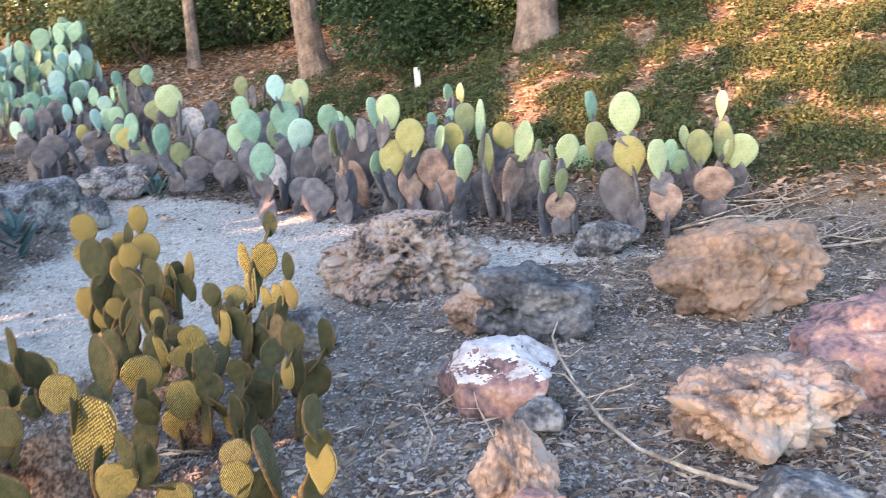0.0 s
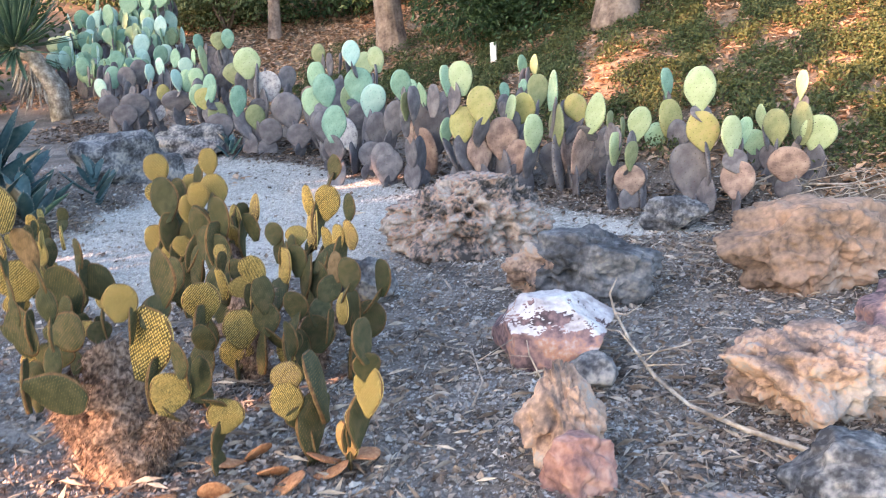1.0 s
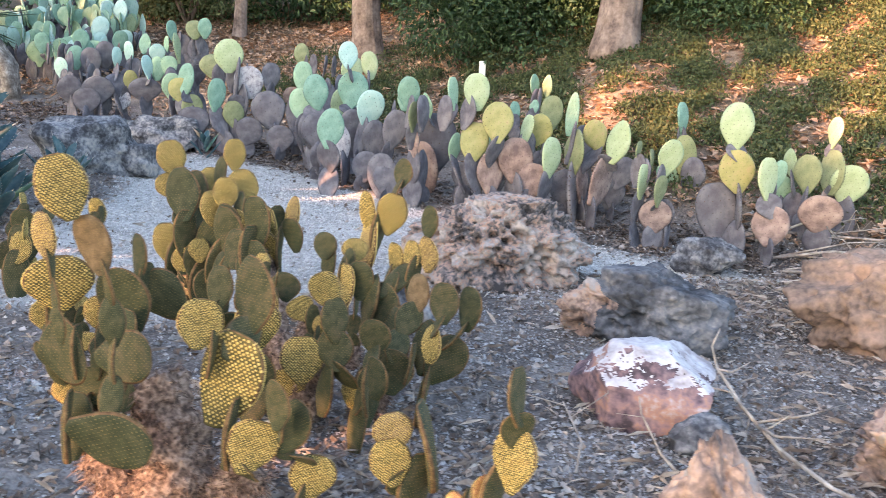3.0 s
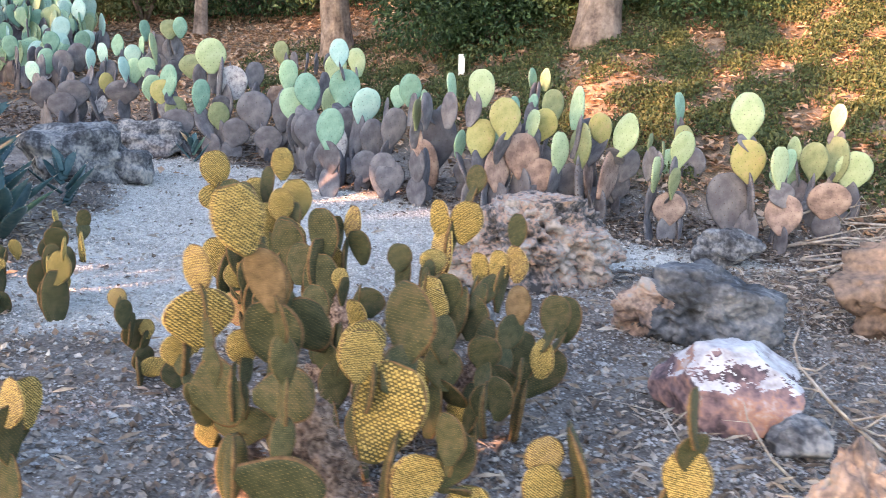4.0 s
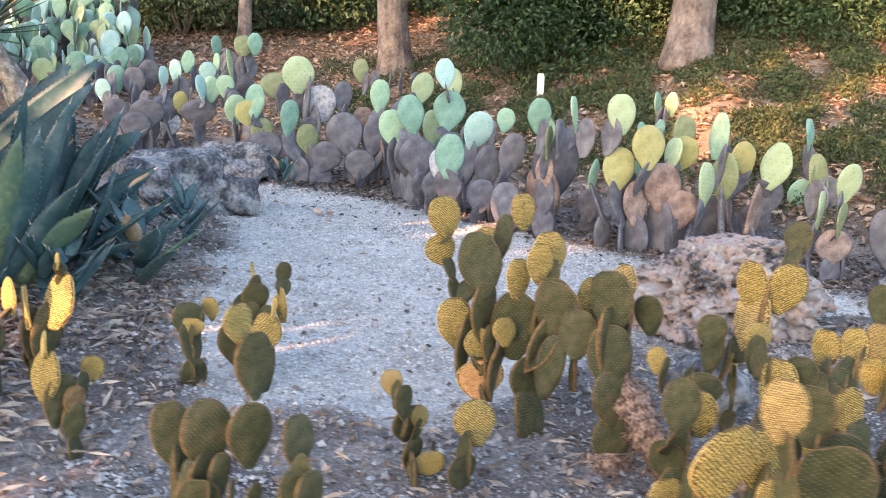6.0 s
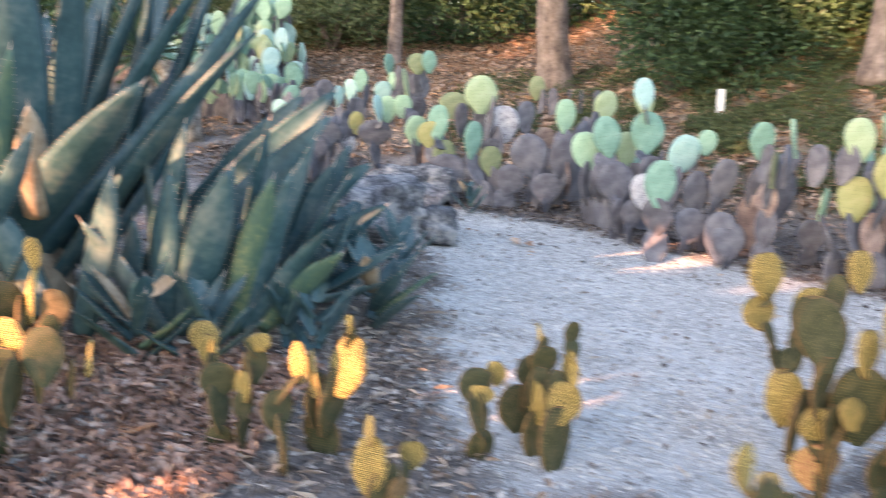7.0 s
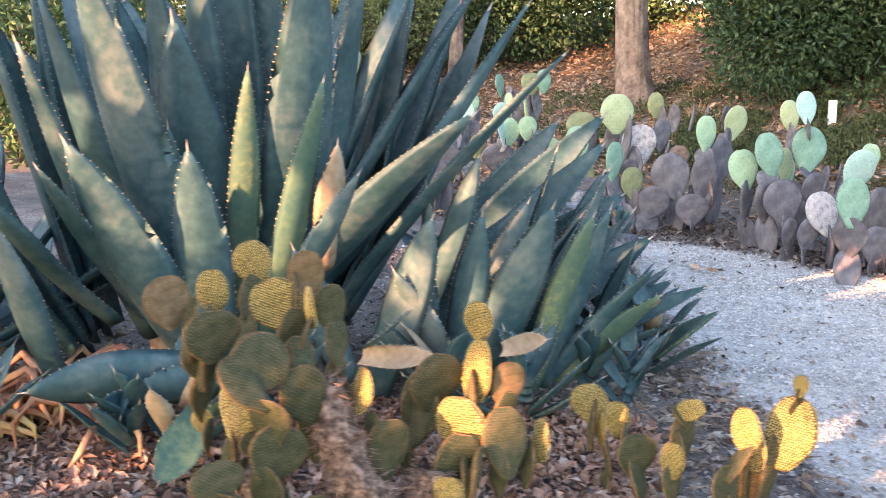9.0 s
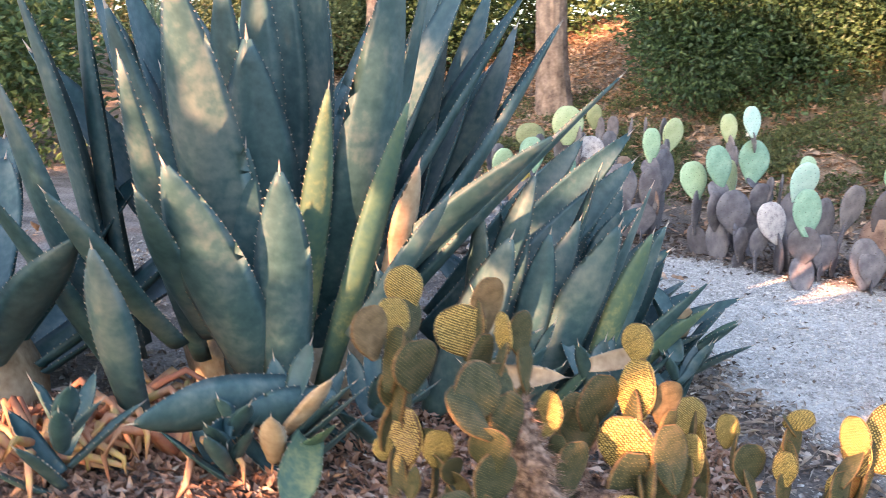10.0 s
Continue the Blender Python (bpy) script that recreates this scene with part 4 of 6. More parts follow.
for i, (x, y, h) in enumerate(((-7.29, 14.80, 1.08), (-7.27, 14.40, 1.0), (-7.66, 14.50, 0.8), (-8.14, 14.80, 0.85), (-8.28, 14.40, 0.75), (-8.40, 14.20, 0.5), (-6.97, 14.20, 0.6), (-7.31, 14.00, 0.6), (-8.56, 14.00, 0.4), (-7.1, 13.3, 0.75), (-7.5, 13.2, 0.6), (-6.8, 12.9, 0.6), (-7.9, 13.0, 0.5), (-6.7, 12.3, 0.55), (-7.2, 12.4, 0.45))):
    tall_pear(x, y, h, 90 + i, "ccgguw")


# woody old trunks
for x, y, runs in ((-1.6, 2.34, (((0.02, 0, -0.05), (0.0, 0, 0.12), (-0.03, 0.01, 0.26), (-0.08, 0.03, 0.42)), ((-0.04, 0, -0.03), (-0.13, 0, 0.1), (-0.18, 0, 0.22), (-0.2, 0, 0.34)), ((0.02, 0, 0.05), (0.1, 0.0, 0.14), (0.17, 0.02, 0.22)))),
                   (-1.62, 3.2, (((0.1, 0, -0.05), (0.1, 0, 0.1), (0.12, 0, 0.22), (0.16, 0.02, 0.36)), ((0.3, 0.1, -0.05), (0.32, 0.1, 0.1), (0.4, 0.12, 0.25)), ((0.05, 0.2, -0.05), (-0.1, 0.4, 0.15), (-0.25, 0.7, 0.4)))),
                   (-2.72, 2.6, (((0.0, 0, -0.05), (0.0, 0, 0.1), (-0.02, 0.0, 0.24)), ((0.1, 0.0, -0.05), (0.12, 0, 0.08), (0.15, 0.0, 0.2)))),
                   (-4.72, 3.35, (((0.14, 0.0, -0.05), (0.1, 0, 0.15), (0.03, 0.0, 0.36), (-0.03, 0.02, 0.55)), ((-0.22, 0.1, -0.05), (-0.23, 0.1, 0.14), (-0.23, 0.08, 0.3)), ((0.12, 0.05, 0.1), (0.18, 0.1, 0.2), (0.2, 0.1, 0.32))))):
    stump = thing("cactus_trunk", x, y, "shaggy brown woody trunk of an old prickly pear", "cactus trunk", "woody trunks")
    for i, run in enumerate(runs):
        wide = 0.1 if i == 0 and y < 3 else 0.055
        part("stem", trunk_mesh(run, [wide * (1 - 0.12 * k) for k in range(len(run))], i + 3, M["bark_fuzz"], 900), stump)


# ---- rocks ----
def rock(x, y, sx, sy, sz, mat, label, seed, jag=0.22, pits=0.05, flat=0.0, turn=0.0, sink=0.12, top=None, z=None, fine=False, cuts=16, end=None, peak=0.0, square=0.5):
    """A weathered boulder: a block bulged and cut by noise, with pits; top: a crust of another stone on its upper faces."""
    bm = bmesh.new()
    bmesh.ops.create_icosphere(bm, subdivisions=6 if fine else 5, radius=1.0)
    off = Vector((seed * 7.3, seed * 3.1, seed * 1.7))
    size = Vector((sx, sy, sz)) / 2 * 1.06
    rng = random.Random(seed * 5 + 1)
    facets = []
    for _ in range(cuts):
        n = Vector((rng.uniform(-1, 1), rng.uniform(-1, 1), rng.uniform(-0.6, 1))).normalized()
        facets.append((n, rng.uniform(0.7, 1.0)))
    for v in bm.verts:
        d = v.co.normalized()
        box = 1.0 / max(abs(d.x), abs(d.y), abs(d.z))
        r = 1 - square + square * min(box, 1.6)
        for n, o in facets:
            k = d.dot(n)
            if k > 0.2:
                r = min(r, o / k)
        r *= 1 + jag * noise.noise(d * 1.5 + off) + jag * 0.6 * noise.noise(d * 3.3 + off)
        p = Vector((d.x * size.x, d.y * size.y, d.z * size.z)) * r
        q = p * 5.0 + off + Vector((noise.noise(p * 12 + off), noise.noise(p * 12 - off), noise.noise(p * 12))) * 0.6
        dist = noise.voronoi(q)[0]
        block = 0.3 * (dist[0] - 0.45) + 0.9 * max(0.0, 0.42 - dist[0])
        crack = max(0.0, 0.14 - (dist[1] - dist[0])) / 0.14
        hole = max(0.0, noise.noise(p * 14 + off * 2) - 0.1)
        rough = 0.55 * noise.noise(p * 45 + off) + 0.35 * noise.noise(p * 95)
        p -= d * (jag * 0.05 * block + pits * 0.35 * block + pits * 0.12 * crack + pits * 0.9 * hole + pits * 0.14 * rough + jag * 0.02 * rough)
        v.co = p
        if flat and v.co.z > sz * flat / 2:
            v.co.z = sz * flat / 2 + (v.co.z - sz * flat / 2) * 0.25
        if peak:
            k = 1 - peak * max(0.0, v.co.z / sz + 0.3)
            v.co.x, v.co.y = v.co.x * k - 0.1 * v.co.z, v.co.y * k
        v.co.z += sz * (0.5 - sink)
    mats = [mat] + ([top or end] if top or end else [])
    bm.normal_update()
    if top:
        for f in bm.faces:
            c = f.calc_center_median()
            if f.normal.z > 0.62 + 0.25 * noise.noise(c * 14) and c.z > sz * (0.5 + 0.1 * noise.noise(c * 9)):
                f.material_index = 1
    # left end in a tan stone, with the warm sunlight put into its colour
    if end:
        for f in bm.faces:
            c = f.calc_center_median()
            if c.x < -sx * (0.3 + 0.2 * noise.noise(c * 8)):
                f.material_index = 1
    ob = new("rock", mesh_of("rock", bm, *mats))
    ob.matrix_basis = pose(x, y, ground_height(x, y) if z is None else z, 0, 0, turn)
    return tagged(ob, label, "rock", "garden rocks")


rock(-0.98, 5.55, 0.98, 0.6, 0.56, M["rock_warm"], "pitted peach and grey tufa boulder beside the gravel path", 1, 0.18, 0.3, flat=0.8, turn=18, fine=True, cuts=10, square=0.68)
rock(-0.3, 4.62, 0.72, 0.46, 0.42, M["rock_slate"], "dark grey lava boulder on soil, its left end painted sunlit tan", 2, 0.2, 0.12, flat=0.85, turn=10, fine=True, end=M["rock_tan"], cuts=16, square=0.6)
rock(-0.37, 3.62, 0.52, 0.36, 0.31, M["rock_red"], "reddish stone slab with a white quartz crust on top", 3, 0.08, 0.015, turn=-8, top=M["rock_white"], fine=True, cuts=15, square=0.8)
rock(-0.2, 3.36, 0.2, 0.17, 0.15, M["rock_grey"], "small round olive-grey stone under the reddish slab", 4, 0.12, 0.01, sink=0.15)
rock(-0.27, 2.7, 0.33, 0.3, 0.4, M["rock_tan"], "upright peaked tan and red rock in leaf litter", 5, 0.3, 0.1, fine=True, peak=0.8)
rock(-0.22, 2.53, 0.22, 0.15, 0.25, M["rock_rose"], "smooth dusky red stone leaning on a peaked rock", 6, 0.2, 0.02, flat=0.7, fine=True, sink=0.2, turn=20)
rock(0.6, 3.28, 0.66, 0.5, 0.38, M["rock_tan"], "broad peach tufa boulder with hollows among dry leaves", 7, 0.3, 0.14, flat=0.85, turn=-15, fine=True)
rock(0.33, 6.32, 0.42, 0.3, 0.24, M["rock_grey"], "small weathered grey rock with a tan end", 8, 0.22, 0.05)
rock(0.95, 5.0, 0.86, 0.6, 0.56, M["rock_brown"], "large brown layered tufa boulder on bare soil", 9, 0.28, 0.1, flat=0.85, turn=12, fine=True)
rock(1.25, 3.75, 0.7, 0.6, 0.5, M["rock_red"], "large pinkish boulder with a grey foot", 10, 0.2, 0.05)
rock(0.62, 2.6, 0.4, 0.3, 0.22, M["rock_grey"], "low blue-grey stone among dry leaves", 11, 0.2, 0.04)
rock(0.22, 2.33, 0.3, 0.22, 0.13, M["rock_warm"], "half-buried cream stone in leaf litter", 12, 0.2, 0.03)
rock(-4.22, 7.35, 0.78, 0.62, 0.46, M["rock_grey"], "rounded grey boulder at the edge of the gravel path", 13, 0.22, 0.05, turn=20, cuts=5)
rock(-3.9, 7.45, 0.36, 0.4, 0.28, M["rock_grey"], "low dark boulder against a rounded grey one", 14, 0.16, 0.03)
rock(-4.35, 8.95, 0.86, 0.5, 0.34, M["rock_grey"], "low pointed grey boulder below the prickly pears", 15, 0.24, 0.03)
rock(-4.75, 8.2, 0.5, 0.4, 0.25, M["rock_grey"], "flat grey stone behind a rounded boulder", 16, 0.2, 0.03)
rock(-1.35, 4.35, 0.3, 0.26, 0.24, M["rock_grey"], "dark grey stone half hidden behind a prickly pear", 17, 0.2, 0.03)

# ---- agaves ----
def leaf_mesh(base, tip, width, mats, bow, axis_point, seed, teeth=True, steps=16):
    """A guttered, tapering agave blade from base to tip with toothed margins and a terminal spine."""
    rng = random.Random(seed)
    b, t = Vector(base), Vector(tip)
    length = (t - b).length
    chord = (t - b).normalized()
    outward = Vector((b.x + t.x - 2 * axis_point[0], b.y + t.y - 2 * axis_point[1], 0))
    if outward.length < 0.05:
        outward = Vector((math.sin(seed), -abs(math.cos(seed)), 0))
    outward.normalize()
    side = chord.cross(outward)
    side = (side if side.length > 0.05 else Vector((1, 0, 0))).normalized()
    inner = side.cross(chord).normalized()
    if inner.dot(-outward + Vector((0, 0, 0.9))) < 0:
        inner, side = -inner, -side
    verts, faces, slot = [], [], []
    cols = 9
    prof = lambda s: 0.7 + 0.3 * math.sin(0.5 * math.pi * s / 0.55) if s < 0.55 else (1 - ((s - 0.55) / 0.46) ** 1.9) ** 0.95
    centres = []
    for i in range(steps + 1):
        s = i / steps * 0.985
        c = b + chord * length * s - inner * bow * length * math.sin(math.pi * s) * 0.5
        hw = width * 0.61 * prof(s)
        gut = 0.48 * (1 - 0.35 * s)
        th = width * (0.11 * (1 - s) + 0.025)
        twist = 0.10 * math.sin(seed + 3 * s)
        row = []
        for k in range(cols):
            u = -1 + 2 * k / (cols - 1)
            wav = 0.04 * math.sin(9 * s + seed) * u * u
            verts.append(c + side * hw * u + inner * hw * (gut * (u * u) + wav + twist * u))
        for k in range(cols - 2, 0, -1):
            u = -1 + 2 * k / (cols - 1)
            verts.append(c + side * hw * u + inner * (hw * gut * u * u - th * (1 - u * u) ** 0.6))
        centres.append((c, hw, gut, s))
    ring = 2 * cols - 2
    for i in range(steps):
        for k in range(ring):
            d = (k + 1) % ring
            faces.append((i * ring + k, i * ring + d, (i + 1) * ring + d, (i + 1) * ring + k))
            slot.append(0)
    faces.append(tuple(range(ring))[::-1]), slot.append(0)
    faces.append(tuple(steps * ring + k for k in range(ring))), slot.append(0)
    def cone(p, d, r, h, n=4):
        a = d.cross(Vector((0.2, 0.1, 1))).normalized()
        e = d.cross(a)
        i = len(verts)
        for q in range(n):
            w = 2 * math.pi * q / n
            verts.append(p + (a * math.cos(w) + e * math.sin(w)) * r)
        verts.append(p + d * h)
        for q in range(n):
            faces.append((i + q, i + (q + 1) % n, i + n)), slot.append(1)
    cone(centres[-1][0] - chord * 0.01, chord, max(width * 0.035, 0.003), 0.035 + width * 0.12, 6)
    if teeth:
        n = int(length / 0.026)
        for q in range(2, n):
            s = q / n * 0.97
            f = s / 0.985 * steps
            i = min(int(f), steps - 1)
            for e in (-1, 1):
                k = 0 if e < 0 else cols - 1
                p = verts[i * ring + k].lerp(verts[(i + 1) * ring + k], f - i)
                cone(p - side * e * 0.002, (side * e + chord * 0.5).normalized(), 0.0035, rng.uniform(0.005, 0.009), 3)
    me = from_arrays("agave_leaf", verts, faces, *mats, smooth=True)
    me.polygons.foreach_set("material_index", slot)
    return me


def rosette(plant, leaves, axis_point, seed, kinds, teeth=True):
    rng = random.Random(seed)
    for i, (bx, by, bz, tx, ty, tz, w) in enumerate(leaves):
        kind = kinds.get(i, "agave")
        me = leaf_mesh((bx, by, bz - 0.12), (tx, ty, tz), w, (M[kind], M["spine"]), rng.uniform(-0.02, 0.1), axis_point, seed * 31 + i, teeth)
        part("leaf", me, plant)


def spray(count, seed, r0, length, width, lo, hi, arc=(0, 360)):
    """Leaves of a full rosette: base ring r0, elevations from lo to hi degrees."""
    rng = random.Random(seed)
    out = []
    for i in range(count):
        a = radians(rng.uniform(*arc))
        e = radians(lo + (hi - lo) * (i + 0.5) / count + rng.uniform(-6, 6))
        ln = length * rng.uniform(0.8, 1.08)
        c, s = math.cos(a), math.sin(a)
        out.append((c * r0, s * r0, 0.12 + 0.25 * i / count, c * (r0 + ln * math.cos(e)), s * (r0 + ln * math.cos(e)), 0.12 + ln * math.sin(e), width * rng.uniform(0.8, 1.1)))
    return out


def core(plant, x, y, r, h):
    bm = tube([(x, y, -0.05), (x, y, h * 0.3), (x, y, h * 0.7), (x, y, h)], [r, r * 1.05, r * 0.8, r * 0.4], 14, 0.3)
    part("core", mesh_of("core", bm, M["agave_dry"]), plant)


AGAVE_TALL_A = [
    (-0.19, -0.49, 0.25, -0.18, -0.67, 0.93, 0.152),
    (-0.20, -0.22, 0.25, -0.05, -0.45, 1.18, 0.090),
    (-0.08, -0.34, 0.25, 0.21, -0.49, 1.14, 0.090),
    (0.15, -0.27, 0.60, 0.24, -0.45, 0.93, 0.109),
    (0.03, -0.52, 0.48, 0.34, -0.60, 0.85, 0.075),
    (-0.22, -0.09, 0.25, 0.69, -0.45, 1.03, 0.201),
    (-0.00, 0.09, 0.25, 0.98, -0.05, 1.23, 0.150),
    (-0.16, -0.01, 0.25, 0.83, 0.55, 1.45, 0.218),
    (-0.21, 0.12, 0.25, 0.66, 0.40, 1.55, 0.207),
    (-0.19, 0.22, 0.25, 0.47, 0.35, 1.72, 0.224),
    (-0.14, 0.03, 0.25, 0.18, -0.43, 1.64, 0.238),
    (-0.07, 0.22, 0.25, 0.29, -0.10, 1.67, 0.220),
]
AGAVE_TALL_B = [
    (-0.30, -0.05, 0.25, -0.32, -0.39, 1.34, 0.238),
    (-0.37, -0.14, 0.25, -0.48, -0.73, 1.52, 0.217),
    (-0.42, 0.07, 0.25, -0.41, -0.35, 1.55, 0.184),
    (-0.44, 0.13, 0.25, -0.34, -0.15, 1.67, 0.228),
    (-0.55, -0.22, 0.32, -0.57, -0.92, 1.26, 0.104),
    (-0.49, -0.04, 0.25, -0.75, -0.45, 1.43, 0.216),
    (-0.40, -0.25, 0.25, -0.31, -0.50, 0.99, 0.137),
    (-0.27, -0.40, 0.25, -0.48, -0.85, 0.96, 0.192),
    (-0.49, -0.35, 0.44, -0.55, -0.89, 0.89, 0.115),
    (-0.88, 0.01, 0.25, -1.10, -0.30, 1.53, 0.236),
    (-0.83, -0.16, 0.25, -1.09, -0.55, 1.25, 0.203),
    (-0.86, 0.11, 0.25, -0.95, -0.15, 1.72, 0.200),
]
AGAVE_TALL_C = [
    (-0.83, -0.23, 0.25, -1.10, -0.75, 0.96, 0.168),
    (-0.38, 0.28, 0.25, -0.31, 0.15, 1.78, 0.222),
    (-0.26, 0.28, 0.25, -0.16, 0.15, 1.80, 0.232),
    (0.13, 0.57, 0.49, 0.60, 0.80, 1.32, 0.120),
    (-0.58, -0.43, 0.43, -0.78, -0.95, 0.89, 0.124),
    (-0.65, -0.67, 0.25, -0.65, -0.97, 0.74, 0.131),
    (0.07, 0.32, 0.25, 0.36, 0.45, 1.65, 0.207),
    (-0.56, 0.12, 0.25, -0.62, -0.20, 1.69, 0.208),
    (0.26, -0.43, 0.25, 0.11, -0.55, 0.60, 0.111),
    (0.05, 0.30, 0.35, 0.55, 0.75, 1.62, 0.210),
    (0.00, 0.35, 0.30, 0.35, 0.80, 1.75, 0.210),
    (0.10, 0.25, 0.30, 0.66, 0.70, 1.45, 0.200),
]
AGAVE_SIDE_A = [
    (-0.61, -0.43, 0.18, -0.35, -0.60, 0.74, 0.148),
    (-0.24, -0.30, 0.18, 0.04, -0.44, 0.76, 0.149),
    (-0.15, 0.15, 0.38, 0.05, 0.02, 0.92, 0.110),
    (-0.31, -0.32, 0.18, -0.20, -0.43, 0.73, 0.111),
    (-0.03, -0.28, 0.18, 0.18, -0.35, 0.72, 0.108),
    (0.02, -0.24, 0.18, 0.24, -0.30, 0.74, 0.105),
    (0.02, -0.23, 0.18, 0.40, -0.32, 0.53, 0.081),
    (0.08, -0.19, 0.18, 0.43, -0.25, 0.42, 0.128),
    (-0.09, 0.00, 0.18, 0.25, 0.00, 0.85, 0.131),
    (-0.63, 0.24, 0.29, 0.25, 0.40, 1.04, 0.137),
    (-0.55, 0.14, 0.23, 0.25, 0.30, 0.93, 0.134),
    (-0.61, 0.34, 0.35, 0.06, 0.50, 1.01, 0.131),
]
AGAVE_SIDE_B = [
    (-0.28, -0.36, 0.18, -0.48, -0.60, 0.56, 0.100),
    (-0.44, -0.12, 0.42, -0.23, -0.20, 0.91, 0.096),
    (0.24, 0.10, 0.24, 0.55, 0.15, 0.22, 0.086),
    (0.18, 0.20, 0.18, 0.37, 0.20, 0.52, 0.106),
    (-0.47, -0.08, 0.18, -0.26, -0.15, 0.80, 0.149),
    (-0.47, 0.01, 0.20, -0.43, -0.15, 0.79, 0.137),
    (-0.21, 0.12, 0.18, 0.15, 0.05, 0.66, 0.157),
    (-0.31, -0.07, 0.19, -0.05, -0.15, 0.74, 0.110),
    (-0.18, 0.35, 0.18, 0.47, 0.50, 0.51, 0.132),
    (-0.47, 0.41, 0.25, 0.36, 0.65, 0.68, 0.151),
    (0.12, 0.29, 0.18, 0.55, 0.40, 0.34, 0.120),
    (-0.08, -0.12, 0.18, 0.01, -0.25, 0.52, 0.125),
]
AGAVE_SIDE_C = [
    (-0.49, -0.23, 0.18, -0.39, -0.35, 0.53, 0.136),
]
AGAVE_LOW_A = [
    (0.02, 0.10, 0.36, -0.38, -0.23, 0.27, 0.139),
    (0.14, 0.10, 0.34, -0.13, -0.08, 0.24, 0.105),
    (0.55, -0.05, 0.47, 0.79, -0.24, 0.41, 0.062),
    (0.56, -0.05, 0.50, 0.72, -0.20, 0.53, 0.034),
    (0.94, 0.20, 0.43, 1.08, 0.05, 0.39, 0.054),
    (-0.02, -0.10, 0.23, 0.00, -0.25, 0.30, 0.064),
    (0.08, -0.10, 0.30, 0.05, -0.35, 0.07, 0.100),
    (-0.13, 0.00, 0.31, -0.19, -0.20, 0.22, 0.059),
    (-0.18, 0.00, 0.38, -0.14, -0.15, 0.18, 0.066),
]

agave = thing("agave", -5.2, 4.95, "huge blue-green century plant with toothed upright leaves", "agave")
core(agave, -0.3, 0.1, 0.32, 0.6)
rosette(agave, AGAVE_TALL_A + AGAVE_TALL_B + AGAVE_TALL_C, (-0.3, 0.1), 3, {1: 'agave_green', 2: 'agave_green', 3: 'agave_dry'})
back = [(bx - 0.3, by + 0.25, bz, tx - 0.3, ty + 0.25, tz, w) for bx, by, bz, tx, ty, tz, w in spray(18, 11, 0.16, 1.45, 0.25, 40, 84, (20, 190))]
rosette(agave, back, (-0.3, 0.1), 9, {})

pup = thing("agave", -4.3, 5.1, "smaller blue-green agave offset crowded beside the huge one", "agave")
core(pup, -0.1, 0.1, 0.16, 0.25)
rosette(pup, AGAVE_SIDE_A + AGAVE_SIDE_B + AGAVE_SIDE_C, (-0.2, 0.1), 13, {4: 'agave_green', 7: 'agave_green'})
rosette(pup, [(bx - 0.05, by + 0.3, bz, tx - 0.05, ty + 0.3, tz, w) for bx, by, bz, tx, ty, tz, w in spray(16, 17, 0.08, 0.72, 0.13, 15, 75, (-30, 170))], (0, 0.2), 14, {})
low = thing("agave", -5.35, 4.1, "low agave offset with broad blue leaves drooping over litter", "agave")
rosette(low, AGAVE_LOW_A, (0.0, 0.15), 21, {2: 'agave_dry', 4: 'agave_dry', 5: 'agave_dry', 6: 'agave_green'})
left = thing("agave", -6.5, 4.6, "blue-green agave with broad arching leaves beside the huge one", "agave")
core(left, 0, 0, 0.22, 0.3)
rosette(left, spray(20, 19, 0.14, 1.0, 0.19, 15, 62), (0, 0), 15, {})
for i, (x, y, s) in enumerate(((-5.35, 4.1, 0.3), (-5.5, 4.05, 0.22), (-5.95, 3.95, 0.25), (-4.6, 4.55, 0.3), (-3.98, 4.85, 0.22), (-4.12, 4.9, 0.24), (-3.85, 5.35, 0.34), (-4.02, 5.65, 0.4), (-4.35, 4.6, 0.28), (-3.77, 8.62, 0.17), (-5.1, 4.35, 0.26), (-3.9, 6.3, 0.26))):
    small = thing("agave_pup", x, y, "small blue-green agave offset with short pointed leaves", "agave", "agave offsets")
    rosette(small, spray(9, 40 + i, 0.02, s, s * 0.24, 15, 75), (0, 0), 60 + i, {2: "agave_green", 6: "agave_dry"} if i % 3 == 0 else {}, teeth=s > 0.24)
for i, (x, y) in enumerate(((-5.95, 4.35), (-5.7, 4.25), (-6.1, 4.1))):
    aloe = thing("aloe", x, y, "sun-reddened aloe with thin curling leaves in leaf litter", "aloe", "curling aloes")
    rng = random.Random(70 + i)
    for k in range(26):
        a, r, h = rng.uniform(0, 6.28), rng.uniform(0.16, 0.36), rng.uniform(0.06, 0.2)
        c, s = math.cos(a), math.sin(a)
        curl = rng.uniform(-0.1, 0.1)
        pts = [(0.01 * c, 0.01 * s, 0), (c * r * 0.35, s * r * 0.35, h * 0.7), (c * r * 0.75 - s * curl * 0.4, s * r * 0.75 + c * curl * 0.4, h), (c * r - s * curl, s * r + c * curl, h * 0.65), (c * r * 1.02 - s * curl * 1.6, s * r * 1.02 + c * curl * 1.6, h * 0.2)]
        part("leaf", mesh_of("leaf", tube(pts, [0.02, 0.017, 0.013, 0.009, 0.002], 6), M["aloe"]), aloe)

